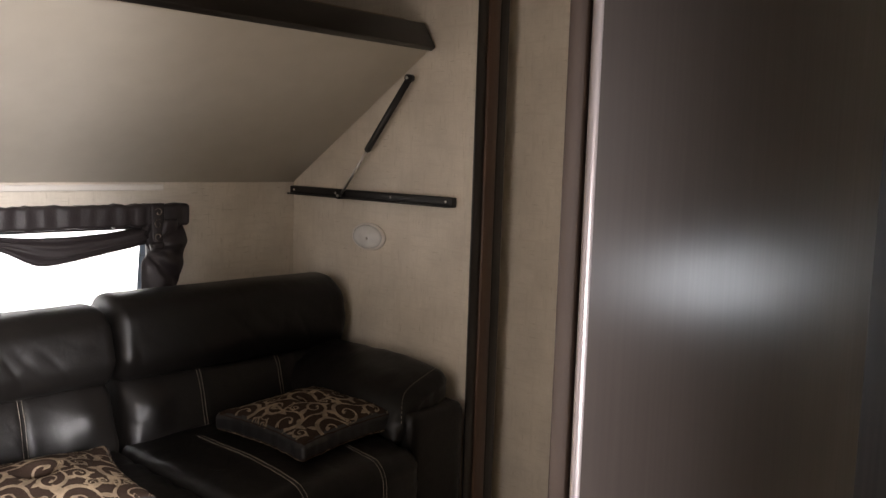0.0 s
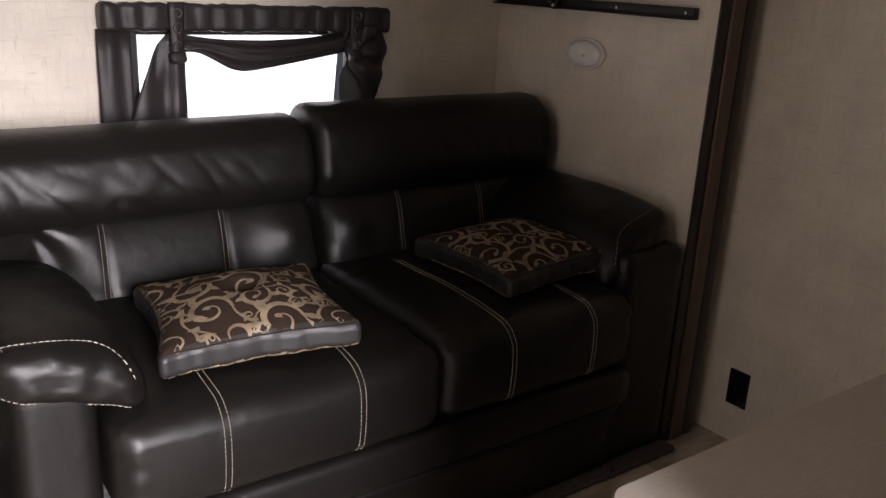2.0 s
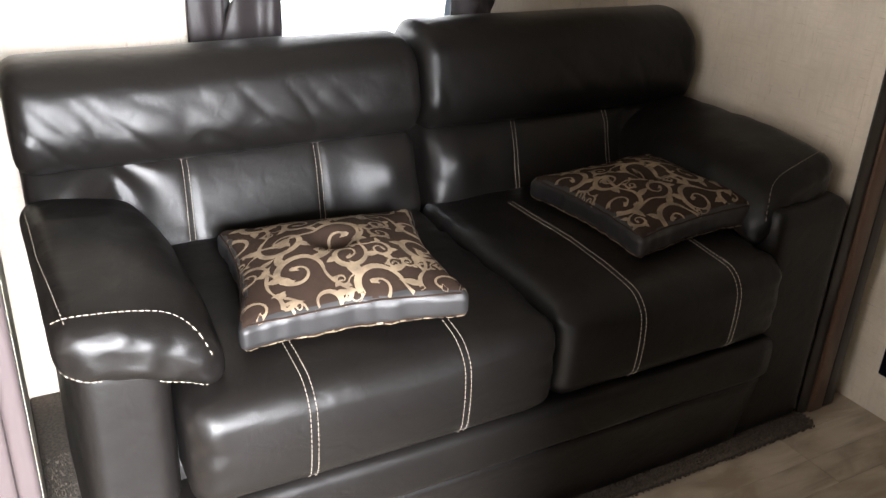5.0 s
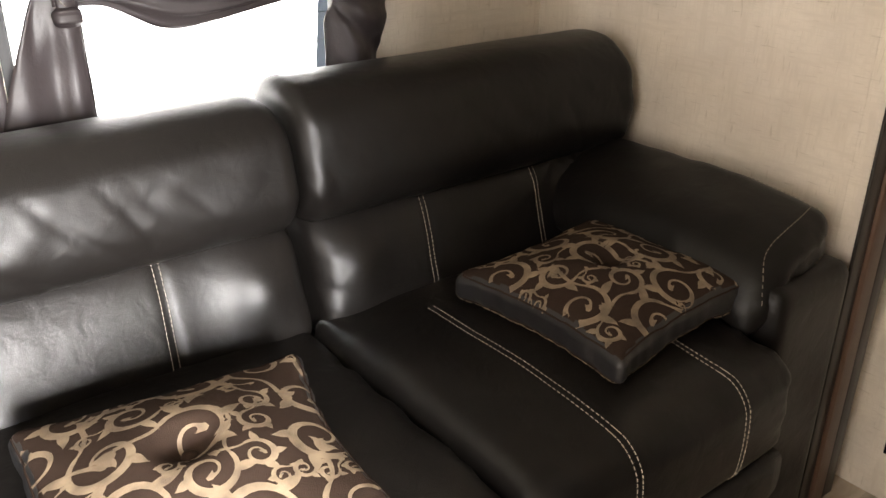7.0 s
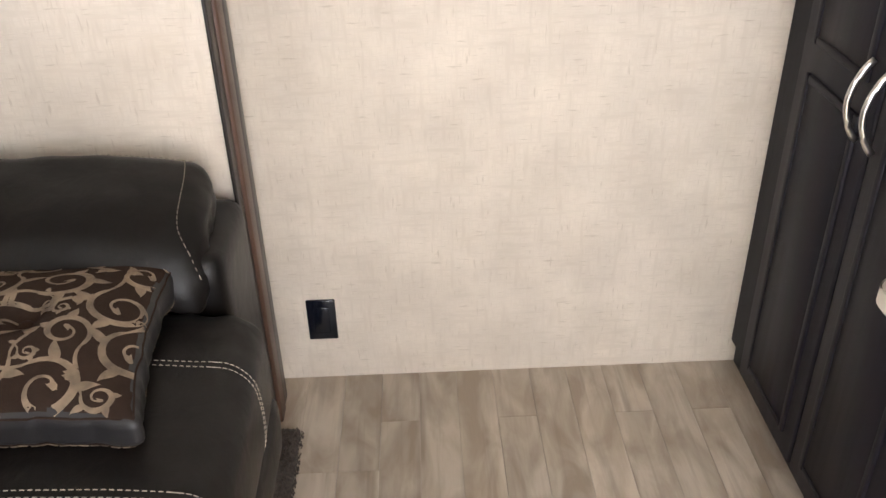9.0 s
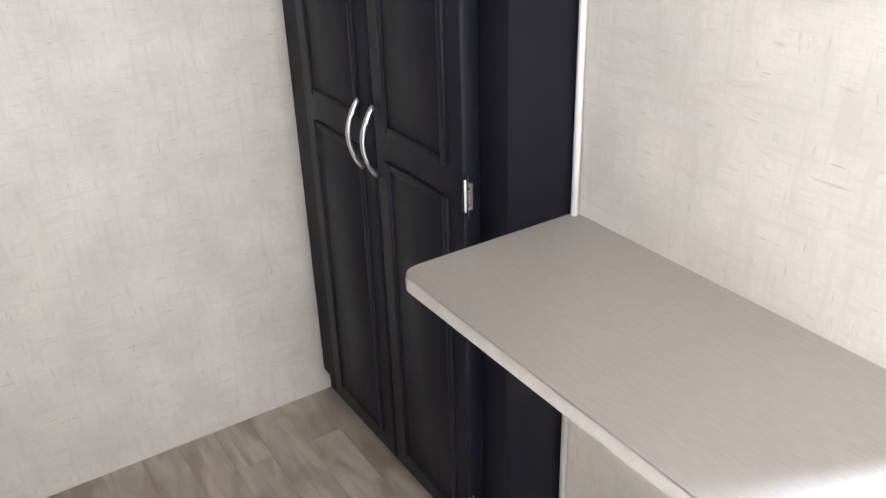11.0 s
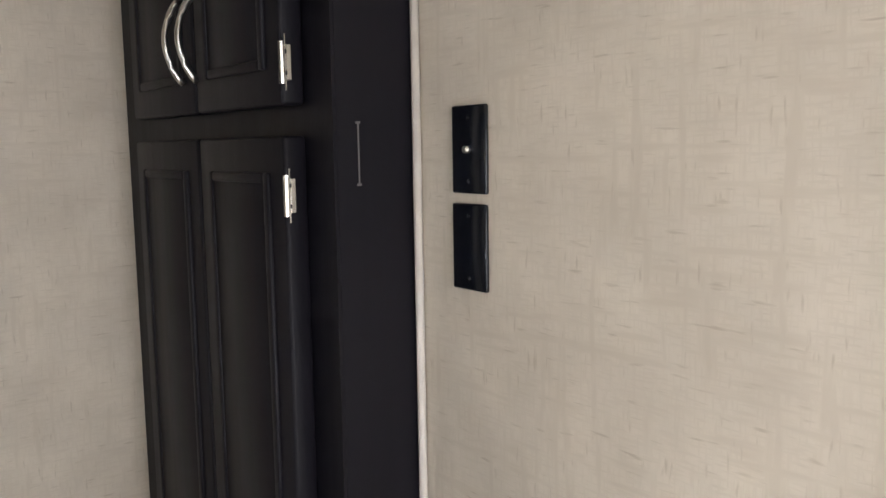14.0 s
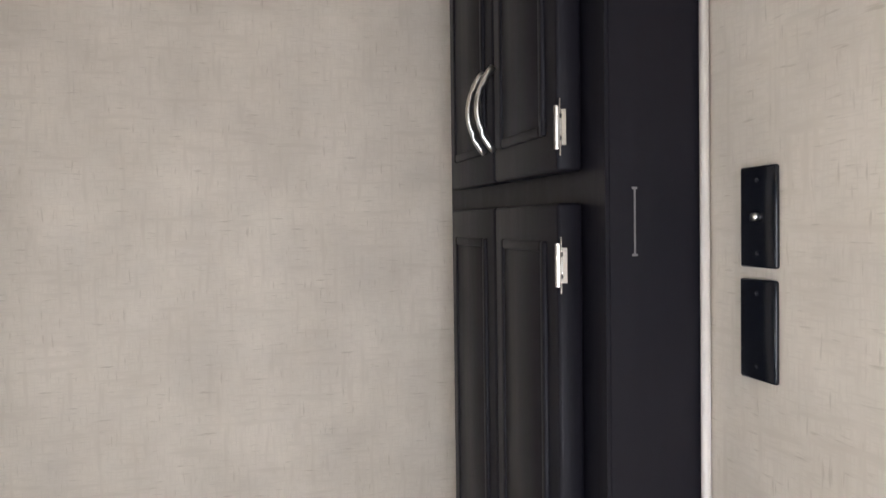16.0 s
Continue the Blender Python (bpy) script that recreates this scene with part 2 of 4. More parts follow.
def part(name, bm, mat, parent=None, label="", smooth=True):
    """One mesh object, built in world places, under a thing or a part."""
    if parent is not None:
        bmesh.ops.translate(bm, verts=bm.verts, vec=-base_of(parent))
    me = bpy.data.meshes.new(name)
    if smooth:
        for f in bm.faces:
            f.smooth = True
    bm.to_mesh(me)
    bm.free()
    me.materials.append(mat)
    ob = new(name, me)
    if parent is not None:
        ob.parent = parent
    if label:
        ob["label"] = label
    return ob


def structure(name, bm, mat, label, category, smooth=False):
    return tagged(part(name, bm, mat, None, "", smooth), label, category, kind="structure")


def box(x0, x1, y0, y1, z0, z1, bevel=0.0, seg=1, bm=None):
    own = bmesh.new()
    bmesh.ops.create_cube(own, size=1)
    for v in own.verts:
        v.co = Vector((x0 + (v.co.x + 0.5) * (x1 - x0), y0 + (v.co.y + 0.5) * (y1 - y0), z0 + (v.co.z + 0.5) * (z1 - z0)))
    if bevel:
        bmesh.ops.bevel(own, geom=own.edges[:], offset=bevel, segments=seg, affect="EDGES", profile=0.5)
    if bm is None:
        return own
    return join(bm, own)


def join(bm, other):
    me = bpy.data.meshes.new("tmp")
    other.to_mesh(me)
    other.free()
    bm.from_mesh(me)
    bpy.data.meshes.remove(me)
    return bm


def puff(centre, size, r, n=14, shape=None):
    """A stuffed block: a gridded box rounded by r, then shaped by a function of its own place (-1..1 on each axis)."""
    bm = bmesh.new()
    bmesh.ops.create_cube(bm, size=2)
    bmesh.ops.subdivide_edges(bm, edges=bm.edges[:], cuts=n, use_grid_fill=True)
    h = Vector(size) / 2
    rr = min(r, min(h) * 0.999)
    inner = h - Vector((rr, rr, rr))
    for v in bm.verts:
        u = v.co.copy()
        # finer spacing near the rounded rim
        p = Vector([h[i] * math.sin(u[i] * math.pi / 2) * 0.55 + h[i] * u[i] * 0.45 for i in range(3)])
        c = Vector([max(-inner[i], min(inner[i], p[i])) for i in range(3)])
        d = p - c
        if d.length > 1e-9:
            p = c + d.normalized() * rr
        if shape:
            p = shape(p, Vector((p.x / h.x, p.y / h.y, p.z / h.z)))
        v.co = p + Vector(centre)
    bmesh.ops.recalc_face_normals(bm, faces=bm.faces)
    return bm


def tube(points, radius, sides=8, cap=True, flat=1.0):
    """A round rod along a line of places; radius may be a list."""
    bm = bmesh.new()
    pts = [Vector(p) for p in points]
    rings = []
    for i, p in enumerate(pts):
        d = (pts[min(i + 1, len(pts) - 1)] - pts[max(i - 1, 0)]).normalized()
        up = Vector((0, 0, 1)) if abs(d.z) < 0.9 else Vector((1, 0, 0))
        a = d.cross(up).normalized()
        b = d.cross(a).normalized()
        rad = radius[i] if isinstance(radius, (list, tuple)) else radius
        rings.append([bm.verts.new(p + a * rad * math.cos(k * 2 * math.pi / sides) + b * rad * flat * math.sin(k * 2 * math.pi / sides)) for k in range(sides)])
    for r0, r1 in zip(rings, rings[1:]):
        for k in range(sides):
            bm.faces.new((r0[k], r0[(k + 1) % sides], r1[(k + 1) % sides], r1[k]))
    if cap:
        bm.faces.new(rings[0][::-1])
        bm.faces.new(rings[-1])
    bmesh.ops.recalc_face_normals(bm, faces=bm.faces)
    return bm


def disc(centre, axis, radius, depth, sides=24, dome=0.0, rings=4):
    """A round plate or dome that stands out along an axis."""
    a = Vector(axis).normalized()
    prof = [(radius, 0.0), (radius, depth)]
    prof += [(radius * math.cos(k * math.pi / 2 / rings), depth + dome * math.sin(k * math.pi / 2 / rings)) for k in range(1, rings)] if dome else []
    u = a.orthogonal().normalized()
    w = a.cross(u)
    bm = bmesh.new()
    loops = [[bm.verts.new(Vector(centre) + a * z + (u * math.cos(t) + w * math.sin(t)) * r) for t in [k * 2 * math.pi / sides for k in range(sides)]] for r, z in prof]
    for r0, r1 in zip(loops, loops[1:]):
        for k in range(sides):
            bm.faces.new((r0[k], r0[(k + 1) % sides], r1[(k + 1) % sides], r1[k]))
    tip = bm.verts.new(Vector(centre) + a * (depth + dome))
    for k in range(sides):
        bm.faces.new((loops[-1][k], loops[-1][(k + 1) % sides], tip))
    bm.faces.new(loops[0][::-1])
    bmesh.ops.recalc_face_normals(bm, faces=bm.faces)
    return bm


def wall_with_hole(axis, at, thick, a0, a1, z0, z1, h0, h1, hz0, hz1):
    """A wall of some thickness with one opening through it; axis is the wall's normal."""
    bm = bmesh.new()
    for p0, p1, q0, q1 in ((a0, h0, z0, z1), (h1, a1, z0, z1), (h0, h1, z0, hz0), (h0, h1, hz1, z1)):
        if p1 - p0 > 1e-6 and q1 - q0 > 1e-6:
            if axis == "y":
                box(p0, p1, at, at + thick, q0, q1, bm=bm)
            else:
                box(at, at + thick, p0, p1, q0, q1, bm=bm)
    bmesh.ops.remove_doubles(bm, verts=bm.verts, dist=1e-5)
    return bm


# ---------------------------------------------------------------- the shell
XS, XL, YB = -0.180, -1.845, 0.850        # slide-out: side walls and back wall
YP = -1.130                              # wall with the desk
XR = -2.42                               # far side of the bunk room
TOP = 1.98

structure("wall_outlet", box(0, 0.05, YP - 0.06, 0.12, -0.02, TOP), WALL, "cream linen-print vinyl wall beside the slide-out", "wall")
structure("wall_desk", box(-1.381, 0.0, YP - 0.012, YP, -0.02, TOP), WALL, "cream linen-print vinyl wall behind the desk", "wall")
structure("wall_desk_return", box(XR, -2.20, YP - 0.012, YP, -0.02, TOP), WALL, "cream vinyl wall beside the doorway", "wall")
structure("wall_over_door", box(-2.20, -1.378, YP - 0.012, YP, 1.90, TOP), WALL, "cream vinyl wall over the doorway", "wall")
# unseen wall, set where the side light falls off as wanted
structure("wall_room_side", wall_with_hole("x", XR - 0.05, 0.05, YP, 0.12, -0.02, TOP, -0.98, -0.18, 0.40, 1.72), WALL, "cream vinyl side wall out of view, with an assumed window", "wall")
structure("wall_slide_side_east", box(XS, XS + 0.05, 0.06, YB, 0.0, 1.84), WALL, "cream vinyl side wall of the slide-out", "wall")
structure("wall_slide_return", box(XS, -0.152, 0.0225, 0.0598, 0.0, 1.84), WALL, "cream vinyl edge of the slide-out side wall behind the trim", "wall")
structure("wall_slide_side_west", box(XL - 0.05, XL, 0.06, YB, 0.0, 1.84), WALL, "cream vinyl side wall of the slide-out", "wall")
structure("wall_slide_back", wall_with_hole("y", YB, 0.05, XL - 0.05, XS + 0.05, 0.0, 1.84, -1.326, -0.696, 0.597, 1.057), WALL, "cream vinyl back wall of the slide-out with a window", "wall")
structure("wall_opening_east", box(-0.128, 0, 0.058, 0.12, -0.02, TOP), WALL, "cream vinyl wall beside the slide-out opening", "wall")
structure("wall_opening_west", box(XR, -1.897, 0.058, 0.12, -0.02, TOP), WALL, "cream vinyl wall beside the slide-out opening", "wall")
structure("wall_opening_head", box(-1.897, -0.128, 0.058, 0.12, 1.86, TOP), WALL, "cream vinyl wall over the slide-out opening", "wall")
structure("ceiling", box(XR - 0.05, 0.05, YP - 0.05, 0.12, TOP, TOP + 0.04), CEIL, "pale panelled camper ceiling", "ceiling")
structure("ceiling_slide", box(XL - 0.05, XS + 0.05, 0.121, YB + 0.05, 1.84, 1.88), CEIL, "pale ceiling of the slide-out", "ceiling")
structure("subfloor", box(-2.9, 0.5, -3.3, 0.12, -0.06, -0.008), JOINT, "dark sub-floor under the vinyl planks", "floor")
structure("slide_floor", box(XL - 0.05, XS + 0.05, 0.121, YB + 0.05, -0.06, -0.005), JOINT, "sub-floor of the slide-out", "floor")
# hall behind the doorway
structure("wall_hall_west", box(-2.85, -2.80, -3.3, YP - 0.012, -0.02, TOP), WALL, "cream vinyl hall wall", "wall")
structure("wall_hall_east", wall_with_hole("x", 0.15, 0.05, -3.3, YP - 0.012, -0.02, TOP, -2.56, -1.86, 0.84, 1.20), WALL, "cream vinyl hall wall with a window", "wall")
# the opening is assumed, to go with the fill beam in front of it
structure("wall_hall_end", wall_with_hole("y", -3.3, 0.05, -2.85, 0.5, -0.02, TOP, -2.36, -1.56, 0.1, 1.9), WALL, "cream vinyl hall wall out of view, with an assumed opening for the rear beam", "wall")
structure("ceiling_hall", box(-2.85, 0.5, -3.3, YP - 0.012, TOP, TOP + 0.04), CEIL, "pale panelled hall ceiling", "ceiling")
# unseen blocker, added to shade the sliding door from the lamp behind
structure("hall_light_blocker", box(-1.66, 0.15, -2.65, -2.60, -0.02, TOP), WALL, "cream board added out of view to keep light off the open door", "wall")
structure("wall_hall_fill", box(0.051, 0.15, YP - 0.06, YP - 0.012, -0.02, TOP), WALL, "cream vinyl hall wall", "wall")

# outdoors beyond the panes
structure("ground", box(-60, 60, -60, 60, -0.95, -0.90), GRAVEL, "pale gravel lot outside", "ground")


def neighbour():
    t = thing("camper_trailer", (-1, 4.2, -0.9), "white vinyl-sided camper parked on the gravel outside", "camper")
    for k in range(16):
        bm = box(-5.0, 3.2, 4.2, 4.26, -0.35 + k * 0.17, -0.185 + k * 0.17, 0.004)
        for v in bm.verts:
            if v.co.z < -0.27 + k * 0.17 and v.co.y < 4.22:
                v.co.y -= 0.02
        part("siding_board", bm, SIDING, t, smooth=False)
    part("body", box(-5.0, 3.2, 4.265, 6.4, -0.4, 2.4, 0.03, 2), SIDING, t)
    for x in (-2.2, -1.3):
        wheel = part("wheel", disc((x, 4.32, -0.57), (0, -1, 0), 0.33, 0.16), METALBLACK, t)
        part("rim", disc((x, 4.155, -0.57), (0, -1, 0), 0.2, 0.01, dome=0.03), CHROME, wheel)


neighbour()


def pane(name, axis, at, a0, a1, z0, z1, label):
    """A framed pane in an opening."""
    t = thing(name, (at if axis == "x" else (a0 + a1) / 2, at if axis == "y" else (a0 + a1) / 2, z0), label, "window", kind="structure")
    w = 0.022
    for p0, p1, q0, q1 in ((a0, a0 + w, z0, z1), (a1 - w, a1, z0, z1), (a0 + w, a1 - w, z0, z0 + w), (a0 + w, a1 - w, z1 - w, z1)):
        bm = box(p0, p1, at, at + 0.03, q0, q1, 0.003) if axis == "y" else box(at, at + 0.03, p0, p1, q0, q1, 0.003)
        part("window_frame", bm, METALBLACK, t, smooth=False)
    bm = box(a0 + w, a1 - w, at + 0.012, at + 0.016, z0 + w, z1 - w) if axis == "y" else box(at + 0.012, at + 0.016, a0 + w, a1 - w, z0 + w, z1 - w)
    g = part("pane", bm, GLASS, t, smooth=False)
    g.visible_shadow = False
    return t


pane("window_1", "y", YB + 0.012, -1.326, -0.696, 0.597, 1.057, "small black-framed window over the sofa, bright daylight outside")
# window_2 is assumed and out of view; it goes with the added side light
pane("window_2", "x", XR - 0.045, -0.98, -0.18, 0.40, 1.72, "assumed tall side window of the bunk room, out of view")
pane("window_3", "x", 0.16, -2.56, -1.86, 0.84, 1.20, "black-framed hall window")


# ---------------------------------------------------------------- slide-out trim, door, bead
def slide_trim(name, x0, x1, label, plain=False):
    t = thing(name, ((x0 + x1) / 2, -0.01, 0), label, "trim", kind="structure")
    w = x1 - x0
    if plain:
        part("brown_face", box(x0, x0 + w * 0.55, 0.026, 0.057, 0.0, 1.86, 0.008, 3), TRIMLIT, t)
        part("brown_edge", box(x0 + w * 0.55, x1, 0.021, 0.057, 0.0, 1.86, 0.010, 3), TRIMLIT, t)
        return
    part("dark_edge", box(x0, x0 + w * 0.31, 0.015, 0.022, 0.0, 1.86, 0.003, 2), TRIMDARK, t)
    part("brown_face", box(x0 + w * 0.31, x0 + w * 0.67, 0.008, 0.057, 0.0, 1.86, 0.005, 2), TRIMBROWN, t)
    part("dark_edge", box(x0 + w * 0.67, x1, 0.010, 0.057, 0.0, 1.86, 0.006, 2), TRIMDARK, t)


slide_trim("trim_slide_east", -0.191, -0.060, "upright brown and dark striped slide-out trim")
slide_trim("trim_slide_west", -1.912, -1.846, "upright brown slide-out trim with two rounded ribs, coloured as in bright light", True)
structure("trim_slide_head", box(-1.845, -0.180, 0.026, 0.057, 1.78, 1.86, 0.006, 2), TRIMDARK, "dark head trim of the slide-out opening", "trim")


def doorway():
    t = thing("door_jamb", (-1.378, YP - 0.02, 0), "dark brown wooden jamb of the doorway", "door frame", kind="structure")
    part("jamb", box(-1.398, -1.3812, YP - 0.0115, YP + 0.010, 0, 1.9, 0.003, 2), JAMBBROWN, t)
    d = thing("sliding_door", (-0.95, YP - 0.045, 0), "flush dark wood-grain sliding door standing open, aluminium edge", "door")
    part("leaf", box(-1.396, -0.58, YP - 0.024, YP - 0.014, 0.012, 1.86, 0.0015, 2), DOORWOOD, d)
    part("edge_strip", tube([(-1.3975, YP - 0.020, 0.012), (-1.3975, YP - 0.020, 1.86)], 0.0046, 10), ALU, d, "bright aluminium edge strip")
    part("floor_guide", box(-1.38, -0.58, YP - 0.040, YP - 0.013, 0.0, 0.011), METALBLACK, d, smooth=False)
    part("top_track", box(-2.2, -0.56, YP - 0.040, YP - 0.0125, 1.862, 1.90, 0.003), METALBLACK, d, smooth=False)


doorway()
structure("corner_bead", tube([(-0.7585, YP + 0.008, 0.0), (-0.7585, YP + 0.008, TOP)], 0.0058, 10), WHITETRIM, "white vinyl bead in the corner beside the cabinet", "trim", True)


# ---------------------------------------------------------------- sofa
def stitches(tree, rays, length=0.0055, width=0.0014):
    """Thread stitches laid on a surface where rays (a start and a way) meet it."""
    hits = []
    for p, d in rays:
        d = Vector(d).normalized()
        q, nrm, _, _ = tree.ray_cast(Vector(p), d)
        if q is not None:
            hits.append((q, nrm if nrm.dot(d) < 0 else -nrm))
    bm = bmesh.new()
    start, gap = None, False
    for (p, n0), (q, n1) in zip(hits, hits[1:]):
        if (q - p).length > 0.05:
            start = None
            continue
        if start is None:
            start = (p, n0)
        if (q - start[0]).length >= (0.0018 if gap else length):
            if not gap:
                a, b = start[0] + start[1] * 0.0006, q + n1 * 0.0006
                t = (b - a).normalized()
                side = t.cross(n0).normalized() * width / 2
                up = n0 * 0.0013
                vs = [bm.verts.new(v) for v in (a - side, a + side, b + side, b - side, a + t * 0.001 + up, b - t * 0.001 + up)]
                for f in ((0, 1, 4), (1, 2, 5, 4), (2, 3, 5), (3, 0, 4, 5)):
                    bm.faces.new([vs[i] for i in f])
            start, gap = None, not gap
    return bm


def seam(parent, tree, rays, width=0.0014):
    bm = stitches(tree, rays, width=width)
    if len(bm.verts) == 0:
        bm.free()
        return None
    return tagged(part("seam_stitching", bm, THREAD, parent, "cream stitched seam", False), kind="stuff")


def line_rays(points, way, back=0.6, steps=120):
    pts = smooth_line(points, max(2, steps // max(1, len(points) - 1)))
    w = Vector(way).normalized()
    return [(p - w * back, w) for p in pts]


def smooth_line(points, k):
    """A rounded line through a few places."""
    out = []
    pts = [Vector(p) for p in points]
    for i in range(len(pts) - 1):
        p0, p1, p2, p3 = pts[max(i - 1, 0)], pts[i], pts[i + 1], pts[min(i + 2, len(pts) - 1)]
        for s in range(k):
            u = s / k
            out.append(0.5 * (2 * p1 + (p2 - p0) * u + (2 * p0 - 5 * p1 + 4 * p2 - p3) * u * u + (3 * p1 - p0 - 3 * p2 + p3) * u ** 3))
    return out + [pts[-1]]


def bolster(x0, x1, profile, r_end, nx=60, shape=None):
    """A stuffed roll: a rounded outline (y, z) carried along x, with soft ends."""
    k = 6
    n = len(profile)
    loop = []
    for i in range(n):
        p0, p1, p2, p3 = [Vector((0, *profile[(i + j - 1) % n])) for j in range(4)]
        for s in range(k):
            u = s / k
            loop.append(0.5 * (2 * p1 + (p2 - p0) * u + (2 * p0 - 5 * p1 + 4 * p2 - p3) * u * u + (3 * p1 - p0 - 3 * p2 + p3) * u ** 3))
    c = sum(loop, Vector()) / len(loop)
    xs = []
    for i in range(nx + 1):
        u = i / nx
        xs.append(x0 + (x1 - x0) * (0.5 - 0.5 * math.cos(u * math.pi)) * 0.5 + (x1 - x0) * u * 0.5)
    bm = bmesh.new()
    rings = []
    for x in xs:
        d = min(x - x0, x1 - x)
        inset = r_end - math.sqrt(max(0.0, r_end ** 2 - (r_end - d) ** 2)) if d < r_end else 0.0
        ring = []
        for p in loop:
            v = p - c
            q = c + v * max(0.05, 1 - inset / v.length)
            q.x = x
            if shape:
                q = shape(q, (x - x0) / (x1 - x0))
            ring.append(bm.verts.new(q))
        rings.append(ring)
    m = len(loop)
    for a, b in zip(rings, rings[1:]):
        for j in range(m):
            bm.faces.new((a[j], a[(j + 1) % m], b[(j + 1) % m], b[j]))
    bm.faces.new(rings[0])
    bm.faces.new(rings[-1])
    bmesh.ops.recalc_face_normals(bm, faces=bm.faces)
    return bm


def fold(x, z, k):
    """Gathers in the leather: short upright creases that fade upward."""
    a = noise.noise(Vector((x * 7 + z * 2, z * 2.0, k)))
    b = noise.noise(Vector((x * 17 - z * 9, z * 6, k + 4)))
    c = 1 - abs(noise.noise(Vector((x * 11 + z * 9, z * 5, k + 9)))) * 2.6
    fade = 0.45 + 0.55 * max(0.0, noise.noise(Vector((x * 3.1, z * 4, k + 31))) + 0.35)
    return fade * (0.55 * a + 0.20 * b - 0.36 * max(0.0, c) ** 3)


def sofa():
    t = thing("sofa", (-1.02, 0.3, 0.012), "black-brown leather two-seat sofa with cream double stitching", "sofa")
    part("frame", box(-1.74, -0.26, 0.04, 0.66, 0.012, 0.40, 0.01, 2), LEATHER, t)
    part("front_board", puff((-1.045, 0.026, 0.117), (1.235, 0.10, 0.208), 0.016, 14, lambda p, u: p + Vector((0, -0.022 * u.z * max(0.0, -u.y) + 0.002 * noise.noise(p * 14), 0))), LEATHER, t)
    part("front_board", puff((-1.045, 0.000, 0.271), (1.235, 0.11, 0.102), 0.020, 14, lambda p, u: p + Vector((0, 0.003 * noise.noise(p * 11) - 0.004 * (1 - u.z ** 2), 0))), LEATHER, t)
    for k, (x0, x1, seams) in enumerate(((-1.652, -1.011, (-1.472, -1.207)), (-1.005, -0.438, (-0.828, -0.586)))):
        w = x1 - x0

        def seat(p, u, k=k):
            up = min(1.0, max(0.0, u.z * 1.4))
            p.z += 0.014 * (1 - u.x ** 2) * (1 - u.y ** 2) * up - 0.012 * max(0, -u.y) ** 4 * up
            p.y -= 0.012 * (1 - u.x ** 2) * (1 - u.z ** 2) * (1 if u.y < 0 else 0)
            side = max(0, abs(u.x) - 0.75) / 0.25
            p.z += 0.010 * noise.noise(Vector((p.x * 18, p.y * 34, k * 7 + p.z * 10))) * side
            p.z += 0.004 * noise.noise(Vector((p.x * 34, p.y * 12, k + 3))) * max(0.0, -u.y) * up
            p.y += 0.005 * noise.noise(Vector((p.x * 20, p.z * 40, k * 5))) * side
            p.z += 0.003 * noise.noise(Vector((p.x * 9, p.y * 7, k))) * up
            return p
        bm = puff(((x0 + x1) / 2, 0.226 + 0.006 * k, 0.4190), (w, 0.588 - 0.012 * k, 0.190), 0.040, 32, seat)
        tree = BVHTree.FromBMesh(bm)
        s = part("seat_cushion", bm, LEATHER, t)
        for x in seams:
            for o in (-0.0055, 0.0055):
                rays = [((x + o, y, 0.9), (0, 0, -1)) for y in np.linspace(0.40, 0.0, 130)]
                for a in np.linspace(0, 1, 90):
                    ang = a * math.pi / 2
                    rays.append(((x + o, -0.02 - 0.5 * math.sin(ang), 0.45 + 0.5 * math.cos(ang)), (0, math.sin(ang), -math.cos(ang))))
                rays += [((x + o, -0.5, z), (0, 1, 0)) for z in np.linspace(0.448, 0.335, 50)]
                seam(s, tree, rays)
    head = [(0.695, 0.70), (0.705, 0.80), (0.694, 0.860), (0.645, 0.880), (0.575, 0.874), (0.522, 0.838), (0.502, 0.780), (0.497, 0.722), (0.520, 0.676), (0.575, 0.660), (0.640, 0.666)]
    low = [(0.66, 0.70), (0.600, 0.692), (0.546, 0.672), (0.514, 0.622), (0.492, 0.560), (0.476, 0.505), (0.500, 0.462), (0.600, 0.455), (0.66, 0.52)]
    for k, (x0, x1, seams) in enumerate(((-1.795, -0.999, (-1.500, -1.231)), (-0.992, -0.222, (-0.746, -0.478)))):
        def roll(q, u, k=k):
            front = max(0.0, min(1.0, (0.60 - q.y) / 0.1))
            w = front * max(0.0, min(1.0, (0.845 - q.z) / 0.09)) * (1.0 if k == 0 else 0.5)
            q.y -= 0.019 * fold(q.x, q.z, k * 3) * w
            end = max(0.0, abs(u - 0.5) * 2 - 0.86) / 0.14
            q.y += 0.010 * end * noise.noise(Vector((q.z * 24, q.x * 8, k)))
            rise = max(0.0, min(1.0, (q.z - 0.72) / 0.15))
            q.z += (0.010 * k - (0.012 + 0.008 * (1 - u)) * (1 - k)) * rise
            q.z += 0.004 * noise.noise(Vector((q.x * 5, 1, k))) * rise
            return q
        part("head_roll", bolster(x0, x1, head, 0.034, 190, roll), LEATHER, t)

        def band(q, u, k=k):
            front = max(0.0, min(1.0, (0.62 - q.y) / 0.06))
            end = max(0.0, abs(u - 0.5) * 2 - 0.62) / 0.38
            q.y -= 0.026 * front * math.exp(-((min(u, 1 - u) - 0.10) / 0.07) ** 2) * math.exp(-((q.z - 0.60) / 0.07) ** 2)
            # gathers that run out of the outer upper corner
            cx = x0 + 0.16 if u < 0.5 else x1 - 0.16
            ang, rad = math.atan2(q.z - 0.70, abs(q.x - cx) + 0.02), math.hypot(q.z - 0.70, q.x - cx)
            outer = 1.0 if (u < 0.5) == (k == 0) else 0.0
